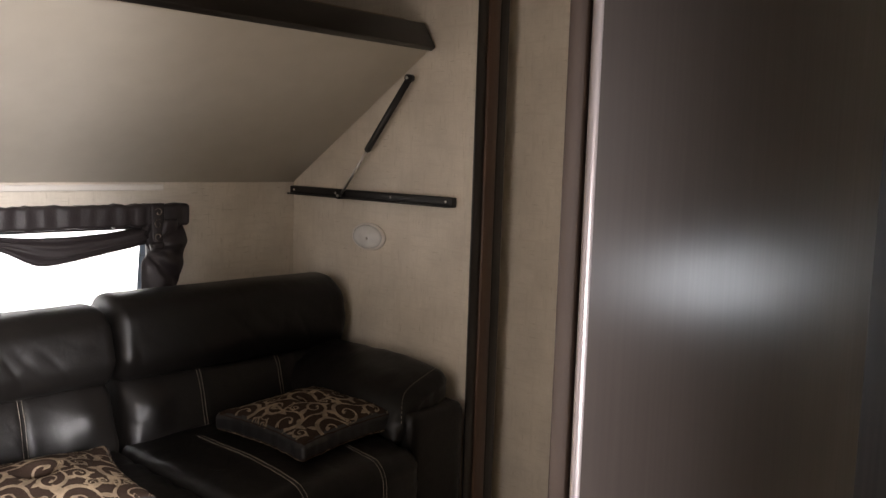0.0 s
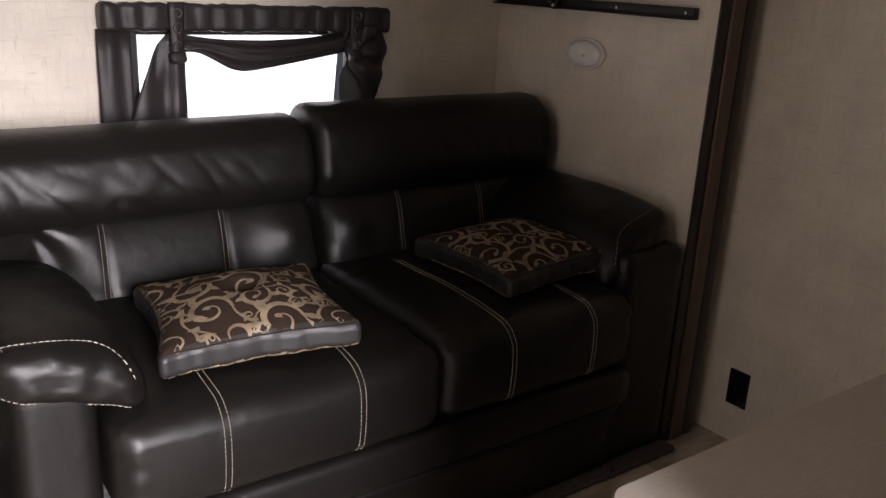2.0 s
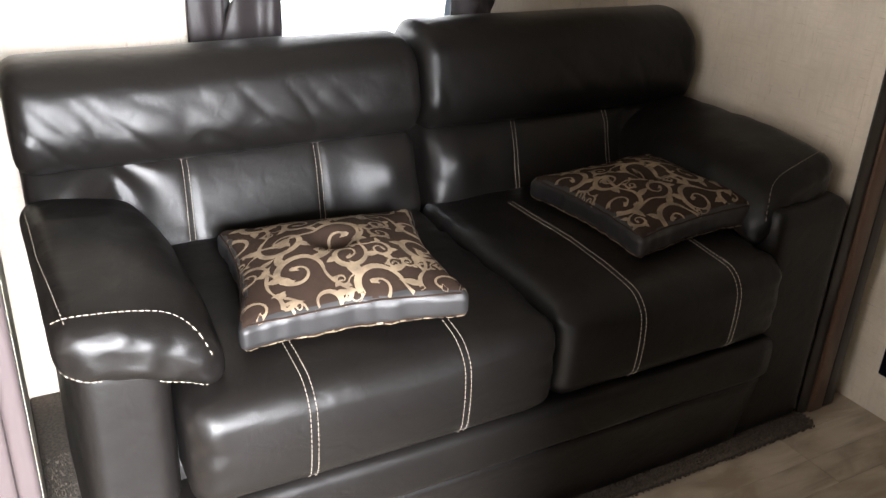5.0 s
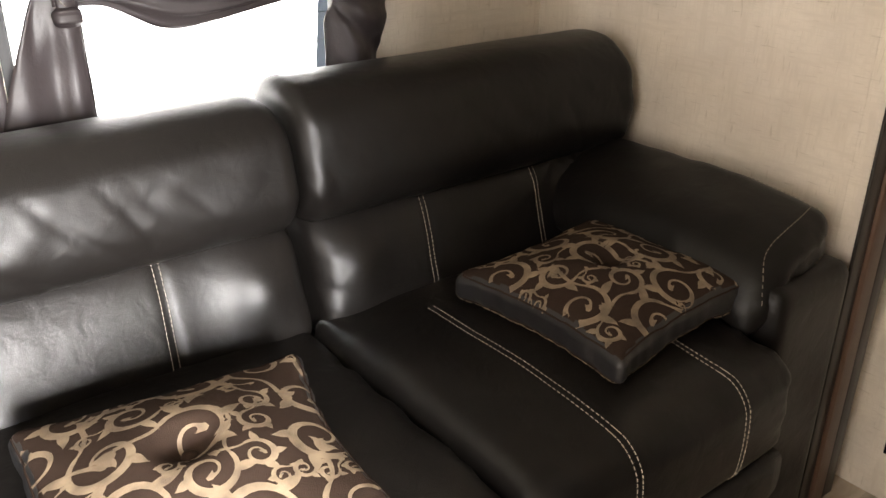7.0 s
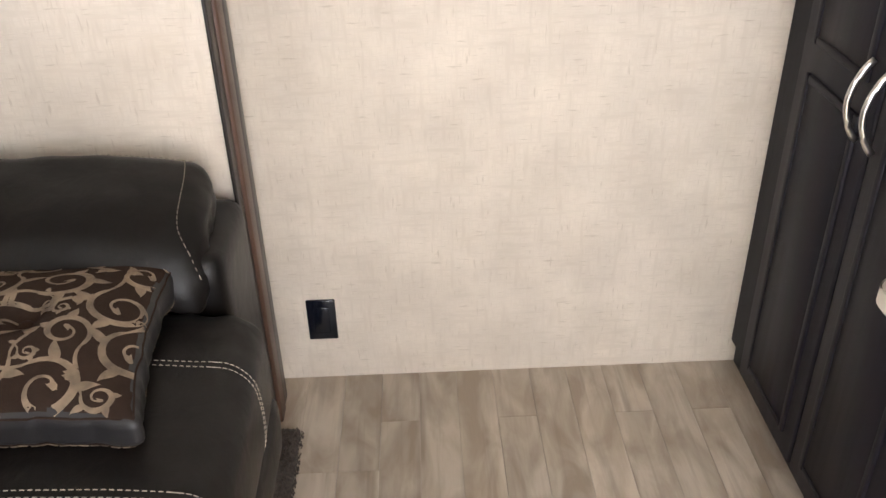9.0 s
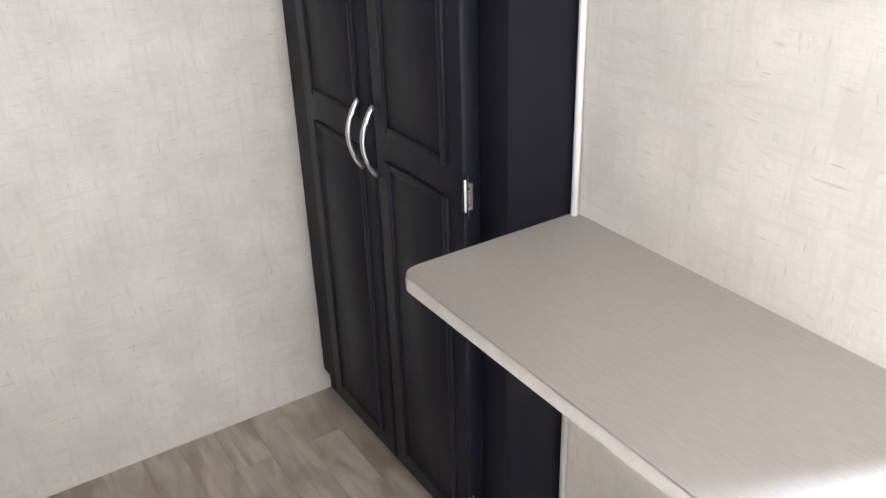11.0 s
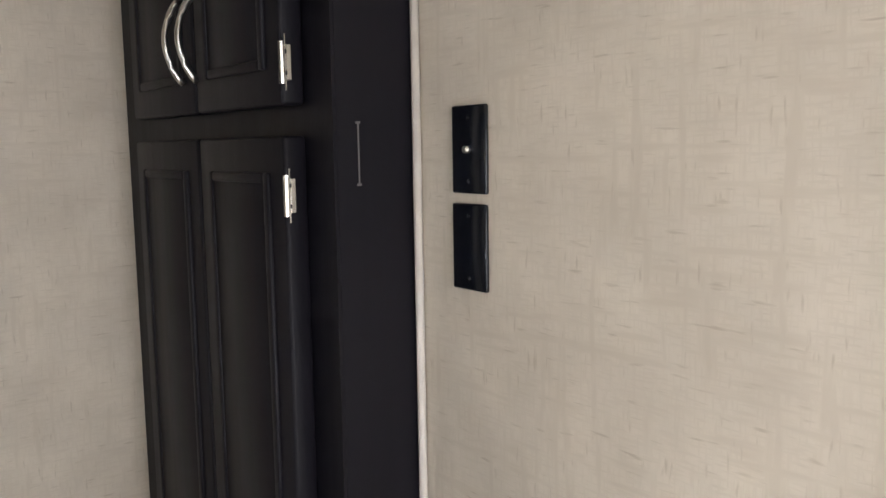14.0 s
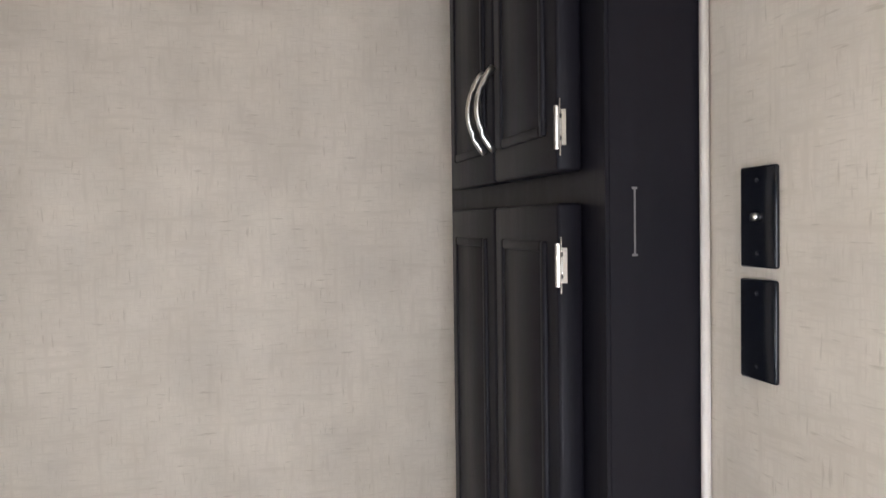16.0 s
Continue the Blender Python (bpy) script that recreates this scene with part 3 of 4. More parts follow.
            q.y -= outer * front * 0.006 * math.sin(ang * 10 + 3 * noise.noise(Vector((q.x * 9, q.z * 9, k)))) * math.exp(-(rad / 0.12) ** 2)
            q.y -= front * ((0.010 - 0.005 * k) * fold(q.x * 0.7 + q.z * 0.6, q.z * 1.5, k + 20) * (0.25 + end) - 0.010 * (1 - (abs(u - 0.5) * 2) ** 2) + 0.006)
            for sx in seams:
                q.y += 0.004 * front * math.exp(-((q.x - sx) / 0.008) ** 2)
            return q
        bm = bolster(x0 + 0.008, x1 - 0.008, low, 0.035, 110, band)
        tree = BVHTree.FromBMesh(bm)
        b = part("lumbar_cushion", bm, LEATHER, t)
        for x in seams:
            for o in (-0.0055, 0.0055):
                seam(b, tree, [((x + o - 0.012 * (0.68 - z) / 0.2, 0.2, z), (0, 1, 0)) for z in np.linspace(0.668, 0.47, 110)])
        part("back_shell", box(x0 + 0.02, x1 - 0.02, 0.66, 0.735, 0.1, 0.80, 0.03, 3), LEATHER, t)
    for k, sgn, cx, px, y0, py, pz in ((0, -1, -1.720, -1.698, 0.000, -0.006, 0.598), (1, 1, -0.318, -0.340, 0.000, 0.034, 0.617)):
        body = puff((cx, (y0 + 0.60) / 2, 0.300), (0.132 if k == 0 else 0.225, 0.60 - y0, 0.576), 0.030, 14)
        part("arm_panel", body, LEATHER, t)
        ly = 0.56 - py

        lean = 0.014 if k == 0 else 0.036

        def pad(p, u, sgn=sgn, lean=lean):
            f = max(0.0, -u.y - 0.2) / 0.8
            out = u.x * sgn
            p.z += lean * out - 0.018 * max(0.0, -out) ** 3
            p.z += -0.022 * f ** 2 - (0.045 if sgn < 0 else 0.004) * max(0.0, u.y - 0.1) ** 1.5 + 0.012 * (1 - u.x ** 2) * (1 if u.z > 0 else 0)
            p.x -= sgn * 0.016 * f * max(0.0, -out)
            p.x -= sgn * 0.014 * (1 - u.y ** 2) * max(0.0, -out)
            p.z -= 0.040 * max(0.0, f - 0.45) * max(0.0, 0.2 - out) ** 1.5
            p.z += 0.004 * noise.noise(Vector((p.x * 16, p.y * 22, 3 + sgn)))
            p.y += 0.005 * noise.noise(Vector((p.x * 30, p.z * 40, 5 + sgn))) * max(0.0, -u.y)
            p.y -= 0.012 * (1 - out) * f * 0.5
            return p
        bm = puff((px, (py + 0.56) / 2, pz), (0.212, ly, 0.088), 0.038, 30, pad)
        tree = BVHTree.FromBMesh(bm)
        a = part("arm_pad", bm, LEATHER, t)
        up, lo, rim = [], [], []
        for i in range(90):
            u = -0.96 + 1.92 * i / 89
            x = px + u * 0.1025
            z = pz + lean * u * sgn - 0.018 * max(0.0, -u * sgn) ** 3 - 0.022
            w = max(0.0, -u * sgn)
            up.append(((x, py - 0.30, pz + lean * u * sgn + 0.30 + 0.072 - 0.115 * w ** 4), (0, 1, -1)))
            lo.append(((x, -0.6, z - 0.034 + 0.022 * max(0.0, u * sgn) - 0.006), (0, 1, 0)))
        seam(a, tree, up, 0.0015)
        seam(a, tree, lo, 0.0015)
        for i in range(130):
            y = py + 0.03 + (ly - 0.12) * i / 129
            f = max(0.0, -((y - py) / ly * 2 - 1) - 0.2) / 0.8
            rim.append(((px + sgn * (0.082 + 0.014 * (1 - f)), y, 1.0), (0, 0, -1)))
        seam(a, tree, rim, 0.0014)


sofa()


# ---------------------------------------------------------------- pillows
def ribbon(bm, tree, rows, down):
    """A woven band of changing width laid on the cloth through flat places."""
    prev = None
    for i, (p, wd) in enumerate(rows):
        d = rows[min(len(rows) - 1, i + 1)][0] - rows[max(0, i - 1)][0]
        if d.length < 1e-9:
            continue
        d.normalize()
        side = Vector((-d.y, d.x, 0)) * wd / 2
        pair = []
        for q in (p + side, p - side):
            hit, nrm, _, _ = tree.ray_cast(Vector((q.x, q.y, 1.0 if down < 0 else -0.5)), Vector((0, 0, down)))
            if hit is None or abs(nrm.z) < 0.35:
                pair = None
                break
            pair.append(bm.verts.new(hit + Vector((0, 0, -down)) * 0.0007))
        if pair and prev:
            bm.faces.new((prev[0], prev[1], pair[1], pair[0]))
        prev = pair


def scroll(bm, tree, cx, cy, size, turn, hand, width, down):
    """One woven vine: a spiral with a round bud inside, hooked leaves along its back and a forked stem."""
    steps = 34
    rows = []
    for i in range(steps + 1):
        s = i / steps
        ang = turn + hand * s * 2 * math.pi * 1.35
        rad = size * ((1 - s) ** 0.85 * 0.86 + 0.14)
        bud = 1.25 * math.exp(-((s - 0.97) / 0.045) ** 2)
        wd = width * (0.34 + 0.78 * math.exp(-((s - 0.30) / 0.26) ** 2) + bud)
        rows.append((Vector((cx + rad * math.cos(ang), cy + rad * math.sin(ang), 0)), wd))
    d0 = (rows[0][0] - rows[1][0]).normalized()
    n0 = Vector((-d0.y, d0.x, 0)) * hand
    stem = []
    for i in range(12, 0, -1):
        s = i / 12
        stem.append((rows[0][0] + d0 * size * 1.25 * s + n0 * size * (0.75 * s * s - 0.25 * s), width * (0.30 + 0.35 * s)))
    ribbon(bm, tree, stem + rows, down)

    def leaf(p, d, n, length, wide, curl):
        pts = []
        for i in range(10):
            s = i / 9
            pts.append((p + d * length * math.sin(s * curl) / curl + n * length * (1 - math.cos(s * curl)) / curl, wide * (0.45 + 0.75 * math.sin(math.pi * s ** 0.8)) * (1 - s ** 3)))
        ribbon(bm, tree, pts, down)
    for s, grow in ((0.10, 0.72), (0.27, 0.62), (0.43, 0.5)):
        i = int(s * steps)
        p = rows[i][0]
        d = (rows[i - 1][0] - rows[i + 1][0]).normalized()
        out = (p - Vector((cx, cy, 0))).normalized()
        leaf(p, (d * 0.75 + out * 0.65).normalized(), out, size * grow, width * 1.15, 1.5)
    tip = stem[0][0]
    leaf(tip, d0, n0, size * 0.7, width * 1.2, 1.7)
    leaf(tip, d0, -n0, size * 0.55, width * 1.1, 1.7)


def pillow(where, turn, tilt, seed, label):
    t = thing("throw_pillow", where, label, "pillow", "throw pillows on the sofa")
    rng = random.Random(seed)
    sx, sy, sz = 0.350, 0.332, 0.052

    def shape(p, u):
        edge = max(abs(u.x), abs(u.y))
        p.z += (0.046 * (1 - u.x ** 2) * (1 - u.y ** 2) - 0.034 * math.exp(-(u.x ** 2 + u.y ** 2) / 0.035)) * (1 if u.z > 0 else -0.2)
        corner = (abs(u.x) * abs(u.y)) ** 3
        p.x += 0.014 * corner * (1 if u.x > 0 else -1) - 0.010 * (1 - abs(u.y)) * u.x
        p.y += 0.014 * corner * (1 if u.y > 0 else -1) - 0.010 * (1 - abs(u.x)) * u.y
        if edge > 0.85:
            w = (edge - 0.85) / 0.15
            p.z += 0.005 * w * noise.noise(Vector((p.x * 18, p.y * 18, seed)))
            p += Vector((u.x, u.y, 0)) * 0.005 * w * noise.noise(Vector((p.x * 42, p.y * 42, seed + 5)))
        p.z += 0.004 * noise.noise(Vector((p.x * 12, p.y * 12, seed + 2)))
        return p
    bm = puff((0, 0, 0.028), (sx, sy, sz), 0.017, 40, shape)
    tree = BVHTree.FromBMesh(bm)
    place = Matrix.Translation(where) @ Euler((radians(tilt[0]), radians(tilt[1]), radians(turn))).to_matrix().to_4x4()
    groups = {"top_cloth": [], "side_band": [], "bottom_cloth": []}
    for f in bm.faces:
        c = f.calc_center_median()
        e = max(abs(c.x) / (sx / 2), abs(c.y) / (sy / 2))
        z = (c.z - 0.028) / (sz / 2)
        side = e > 0.90 and abs(f.normal.z) < 0.80 and z > -0.62
        groups["side_band" if side else "top_cloth" if z > 0 else "bottom_cloth"].append(f.index)
    for name, ids in groups.items():
        g = bm.copy()
        g.faces.ensure_lookup_table()
        keep = set(ids)
        bmesh.ops.delete(g, geom=[f for f in g.faces if f.index not in keep], context="FACES")
        bmesh.ops.transform(g, matrix=place, verts=g.verts)
        ob = part(name, g, LEATHERLIGHT if name == "side_band" else BROWNCLOTH, t, "grey-brown leather band" if name == "side_band" else "brown cloth woven with tan scrolls")
        if name != "side_band":
            down = -1 if name == "top_cloth" else 1
            pat = bmesh.new()
            spots = []
            for tries in range(2500):
                size = 0.043 if tries < 200 else 0.032 if tries < 800 else 0.021 if tries < 1700 else 0.012
                x, y = rng.uniform(-0.164, 0.164), rng.uniform(-0.155, 0.155)
                if all((x - a) ** 2 + (y - b) ** 2 > ((size + c) * 1.03) ** 2 for a, b, c in spots):
                    spots.append((x, y, size))
                    scroll(pat, tree, x, y, size, rng.uniform(0, 6.28), rng.choice((-1, 1)), 0.0088 * (size / 0.030) ** 0.6, down)
            bmesh.ops.transform(pat, matrix=place, verts=pat.verts)
            tagged(part("scroll_weave", pat, GOLDCLOTH, ob, "tan gold scroll pattern"), kind="stuff")
    # piped edges and the tuft button
    rim = []
    for k in range(97):
        a = k / 96 * 2 * math.pi
        cx, cy = math.cos(a), math.sin(a)
        m = max(abs(cx), abs(cy))
        q, _, _, _ = tree.ray_cast(Vector((cx / m * 0.4, cy / m * 0.4, 0.050)), Vector((-cx, -cy, 0)))
        rim.append(place @ (q if q else Vector((cx / m * sx / 2, cy / m * sy / 2, 0.050))))
    part("piping", tube(rim, 0.0017, 6, False), BROWNCLOTH, t)
    under = []
    for k in range(700):
        a = k / 700 * 2 * math.pi
        cx, cy = math.cos(a), math.sin(a)
        m = max(abs(cx), abs(cy))
        under.append((Vector((cx / m * 0.4, cy / m * 0.4, 0.0065 + 0.003 * math.sin(k * 0.31))), (-cx, -cy, 0)))
    g = stitches(tree, under, 0.010, 0.006)
    bmesh.ops.transform(g, matrix=place, verts=g.verts)
    tagged(part("hem_weave", g, GOLDCLOTH, t, "tan scroll ends along the lower hem", False), kind="stuff")
    top, _, _, _ = tree.ray_cast(Vector((0, 0, 1)), Vector((0, 0, -1)))
    b = disc((0, 0, top.z - 0.001), (0, 0, 1), 0.011, 0.002, 14, 0.005)
    bmesh.ops.transform(b, matrix=place, verts=b.verts)
    part("tuft_button", b, BROWNCLOTH, t)
    bm.free()


pillow((-1.338, 0.166, 0.534), -10, (1, -2), 3, "square brown scroll-patterned cushion with grey leather band, flat on seat")
pillow((-0.596, 0.226, 0.531), 4, (1, -1), 11, "square brown scroll-patterned cushion, lying against the sofa arm")


# ---------------------------------------------------------------- bunk over the sofa
def bunk():
    t = thing("folding_bunk", (-1.04, YB, 1.16), "folded-up bunk with a pale sloping underside and dark front board", "bunk bed")
    y0, z0, y1, z1 = YB - 0.004, 1.176, 0.201, 1.595
    d = Vector((0, y1 - y0, z1 - z0)).normalized()
    up = Vector((0, -d.z, d.y)) * -1
    if up.z < 0:
        up = -up
    def slab(a, b, h0, h1, x0, x1, bevel):
        bm = box(x0, x1, a, b, h0, h1, bevel, 2)
        for v in bm.verts:
            p = v.co
            v.co = Vector((p.x, y0, z0)) + d * p.y + up * p.z
        return bm
    length = math.hypot(y1 - y0, z1 - z0)
    part("underside_panel", slab(0, length, 0, 0.02, XL + 0.006, XS - 0.006, 0.002), CEIL, t)
    part("front_board", slab(length, length + 0.02, -0.012, 0.075, XL + 0.006, XS - 0.010, 0.003), TRIMDARK, t, "dark brown front board")
    part("mattress", slab(0.03, length - 0.005, 0.022, 0.12, XL + 0.02, XS - 0.02, 0.03), MATTRESS, t, "tan bunk mattress")
    # the sunlit strip above the window, made as a white bar
    structure("sunlit_strip", box(-1.312, -0.684, YB - 0.016, YB, 1.153, 1.171, 0.003, 2), WHITETRIM, "narrow pale ledge over the window, its sunlit strip built as a white bar", "trim")
    return d


bunk()


def support_rail():
    x = XS - 0.012
    t = thing("bunk_rail", (x, 0.46, 1.150), "black steel bunk support rail screwed to the wall", "rail")
    part("bar", box(x - 0.010, x + 0.011, 0.085, 0.843, 1.136, 1.165, 0.003, 2), METALBLACK, t)
    part("lip", box(x - 0.026, x - 0.0095, 0.089, 0.839, 1.136, 1.141, 0.001), METALBLACK, t)
    for y in (0.11, 0.34, 0.60, 0.82):
        part("screw", disc((x - 0.010, y, 1.152), (-1, 0, 0), 0.004, 0.001, 10, 0.0015), CHROME, t)
    s = thing("gas_strut", (x - 0.03, 0.55, 1.15), "black gas strut with a thin steel rod holding up the bunk", "gas strut")
    a, b = Vector((x - 0.022, 0.562, 1.145)), Vector((x - 0.022, 0.259, 1.509))
    m = a.lerp(b, 0.40)
    part("rod", tube([a, m], 0.0045, 10), CHROME, s, "thin steel rod")
    part("cylinder", tube([m, m.lerp(b, 0.02), m.lerp(b, 0.03), b], [0.007, 0.0105, 0.0105, 0.0105], 12), METALBLACK, s)
    for p in (a, b):
        part("ball_joint", disc((p.x - 0.011, p.y, p.z), (1, 0, 0), 0.011, 0.022, 14), METALBLACK, s)
        part("stud", disc((p.x - 0.011, p.y, p.z), (-1, 0, 0), 0.005, 0.001, 10, 0.003), CHROME, s)


support_rail()


def puck_light():
    t = thing("puck_light", (XS, 0.456, 1.020), "oval clear-domed white wall lamp, switched off", "wall lamp")

    def oval(bm):
        for v in bm.verts:
            v.co.y = 0.456 + (v.co.y - 0.456) * 1.75
        return bm
    part("rim", oval(disc((XS, 0.456, 1.020), (-1, 0, 0), 0.044, 0.006, 36, 0.004)), WHITETRIM, t)
    part("lens", oval(disc((XS - 0.006, 0.456, 1.020), (-1, 0, 0), 0.038, 0.001, 36, 0.022, 7)), WHITEPLASTIC, t, "glossy domed lens")
    part("switch", disc((XS - 0.027, 0.440, 1.016), (-1, 0, 0), 0.005, 0.003, 12, 0.002), CHROME, t)


puck_light()


# ---------------------------------------------------------------- window dressing
def cloth(rows, folds=0.0, freq=60.0, seed=0, thick=0.004):
    """A hanging cloth through rows of places, with folds that stand out toward the room."""
    bm = bmesh.new()
    grid = []
    for j, row in enumerate(rows):
        line = []
        for i, p in enumerate(row):
            p = Vector(p)
            f = folds * (math.sin(p.x * freq + seed) * 0.6 + noise.noise(Vector((p.x * freq * 0.6, p.z * 18, seed))))
            line.append(bm.verts.new(p + Vector((0, -abs(folds) - f, 0))))
        grid.append(line)
    for r0, r1 in zip(grid, grid[1:]):
        for i in range(len(r0) - 1):
            bm.faces.new((r0[i], r0[i + 1], r1[i + 1], r1[i]))
    bmesh.ops.recalc_face_normals(bm, faces=bm.faces)
    bmesh.ops.solidify(bm, geom=bm.faces[:], thickness=thick)
    return bm


def between(a, b, k):
    return [Vector(a).lerp(Vector(b), i / k) for i in range(k + 1)]


def valance():
    y = 0.753
    t = thing("window_valance", (-1.05, y, 0.85), "dark brown satin valance with swag and tied side drapes", "curtain")
    def gather(p, u):
        crease = math.sin(p.x * 120 + 4 * noise.noise(Vector((p.x * 9, 0, 7)))) + noise.noise(Vector((p.x * 55, p.z * 20, 3)))
        p.y -= 0.0045 * crease * (1.0 - 0.4 * abs(u.z))
        p.z += (0.007 * noise.noise(Vector((p.x * 34, 0, 1))) + 0.003 * noise.noise(Vector((p.x * 90, 0, 5)))) * u.z
        return p
    bm = puff((-1.043, y - 0.012, 1.088), (0.758, 0.044, 0.064), 0.012, 64, gather)
    part("header", bm, SATIN, t)
    part("side_panel", cloth([between((-1.428, y, z), (-1.352, y, z), 12) for z in (1.06, 0.99, 0.92, 0.86, 0.80)], 0.006, 90, 2), SATIN, t)
    # swag between the ties
    top = smooth_line([(-1.27, y, 1.055), (-1.16, y, 1.040), (-1.04, y, 1.034), (-0.93, y, 1.038), (-0.80, y, 1.055)], 8)
    low = smooth_line([(-1.27, y, 1.002), (-1.195, y, 1.008), (-1.105, y, 0.963), (-1.005, y, 0.966), (-0.80, y, 1.000)], 8)
    rows = [[a.lerp(b, s / 10) + Vector((0, -0.03 * math.sin(math.pi * s / 10) - 0.008 * math.sin(s * 1.9 + i * 0.12), 0)) for i, (a, b) in enumerate(zip(top, low))] for s in range(11)]
    part("swag", cloth(rows, 0.004, 26, 4), SATIN, t)
    # left drape swept out from its tie
    rows = []
    for s in range(11):
        u = s / 10
        z = 1.05 - 0.25 * u
        x0, x1 = -1.275 - 0.105 * u ** 0.7, -1.235 + 0.004 * u
        rows.append([Vector((x, y - 0.012, z + 0.02 * math.sin(6 * (x - x0)))) for x in np.linspace(x0, x1, 16)])
    part("drape", cloth(rows, 0.008, 75, 1), SATIN, t)
    # right drape gathered at its tie, its folds running out of the knot
    rows = []
    for s in range(29):
        u = s / 28
        z = 1.078 - 0.228 * u
        x0 = -0.806 + 0.018 * math.exp(-((u - 0.40) / 0.10) ** 2)
        x1 = -0.682 + 0.020 * math.sin(min(1.0, u * 1.35) * math.pi) - 0.012 * u
        row = []
        for x in np.linspace(x0, x1, 30):
            dx, dz = x + 0.800, z - 0.990
            rad, ang = math.hypot(dx, dz), math.atan2(dz, dx)
            crease = math.sin(ang * 9 + 1.5 * noise.noise(Vector((x * 30, z * 30, 2))))
            swell = min(1.0, rad / 0.05)
            row.append(Vector((x, y - 0.014 - 0.030 * swell * math.sin(min(1.0, (x - x0) / (x1 - x0)) * math.pi) - 0.009 * crease * swell, z)))
        rows.append(row)
    part("drape", cloth(rows), SATIN, t)
    # flat fabric ties with a woven scroll, gathered to a knot below
    for x in (-1.255, -0.775):
        rows = []
        for k in range(9):
            z = 1.124 - 0.125 * k / 8
            half = 0.019 - 0.007 * (k / 8) ** 2
            rows.append([Vector((x + half * u, y - 0.038 - 0.006 * math.cos(u * 1.4), z)) for u in np.linspace(-1, 1, 9)])
        tie = part("tie_band", cloth(rows, 0.0015, 160, 3), SATIN, t)
        part("knot", puff((x, y - 0.040, 0.998), (0.042, 0.028, 0.030), 0.012, 8, lambda p, u: p + Vector((0, 0.003 * math.sin(p.z * 420), 0))), SATIN, t)
        for dz, hand, size in ((0.046, 1, 0.013), (0.012, -1, 0.015), (-0.024, 1, 0.012)):
            line = [(x + size * (0.3 + 0.7 * s) * math.cos(hand * s * 6 + dz * 60), y - 0.0515, 1.052 + dz + size * (0.3 + 0.7 * s) * math.sin(hand * s * 6 + dz * 60)) for s in np.linspace(0, 1, 18)]
            part("scroll_weave", tube(line, [0.0012 + 0.0028 * math.sin(math.pi * k / 17) for k in range(18)], 6, True, 0.35), TIEWEAVE, tie, "tan scroll pattern")
    part("rod", tube([(-1.42, y + 0.008, 1.09), (-0.675, y + 0.008, 1.09)], 0.006, 8), METALBLACK, t)
    t.scale = (1.033, 1.033, 1.033)
    t.location = (-1.021, 0.824, 0.835)


valance()


# ---------------------------------------------------------------- cabinet
YF, YD, XC = -1.002, -0.968, -0.750      # face frame, door fronts, free side


def cabinet_door(t, x0, x1, z0, z1, panels, hinge_right, hinge_z, handle_z, handle_x):
    d = part("door", box(x0, x1, YF + 0.001, YD, z0, z1, 0.005, 2), ESPRESSO, t)
    for a, b in panels:
        w = 0.046
        p = bmesh.new()
        # a sunk border and a raised field
        ring = box(x0 + w, x1 - w, YD - 0.004, YD + 0.0025, a, b, 0.002, 1)
        join(p, ring)
        for q in (0, 1, 2, 3):
            e = 0.007
            if q == 0:
                box(x0 + w - e, x0 + w + e, YD - 0.004, YD + 0.0055, a - e, b + e, 0.003, 2, p)
            elif q == 1:
                box(x1 - w - e, x1 - w + e, YD - 0.004, YD + 0.0055, a - e, b + e, 0.003, 2, p)
            elif q == 2:
                box(x0 + w + e, x1 - w - e, YD - 0.004, YD + 0.0055, a - e, a + e, 0.003, 2, p)
            else:
                box(x0 + w + e, x1 - w - e, YD - 0.004, YD + 0.0055, b - e, b + e, 0.003, 2, p)
        part("panel_moulding", p, ESPRESSO, d)
    for z in [h + 0.007 for h in hinge_z] if hinge_right else ():
        hx = x0 - 0.007 if hinge_right else x1
        s = -1 if hinge_right else 1
        bm = box(min(hx, hx + s * 0.011), max(hx, hx + s * 0.011), YD - 0.006, YD + 0.0015, z - 0.022, z + 0.022, 0.001)
        join(bm, tube([(hx + s * 0.002, YD + 0.003, z - 0.026), (hx + s * 0.002, YD + 0.003, z + 0.026)], 0.0042, 8))
        join(bm, tube([(hx + s * 0.009, YD + 0.002, z - 0.034), (hx + s * 0.009, YD + 0.002, z + 0.034)], [0.001, 0.001], 6))
        h = part("hinge", bm, BRASS, d, "bright nickel hinge", False)
        for dz in (-0.013, 0.013):
            part("screw", disc((hx + s * 0.0095, YD + 0.0015, z + dz), (0, 1, 0), 0.003, 0.0006, 10), METALBLACK, h)
    zs = np.linspace(-1, 1, 17)
    line = [(handle_x, YD + 0.004 + 0.026 * math.cos(u * math.pi / 2) ** 0.8, handle_z + 0.062 * u) for u in zs]
    part("handle", tube(line, 0.0046, 8, True, 1.2), CHROME, d, "arched brushed nickel handle")
    return d


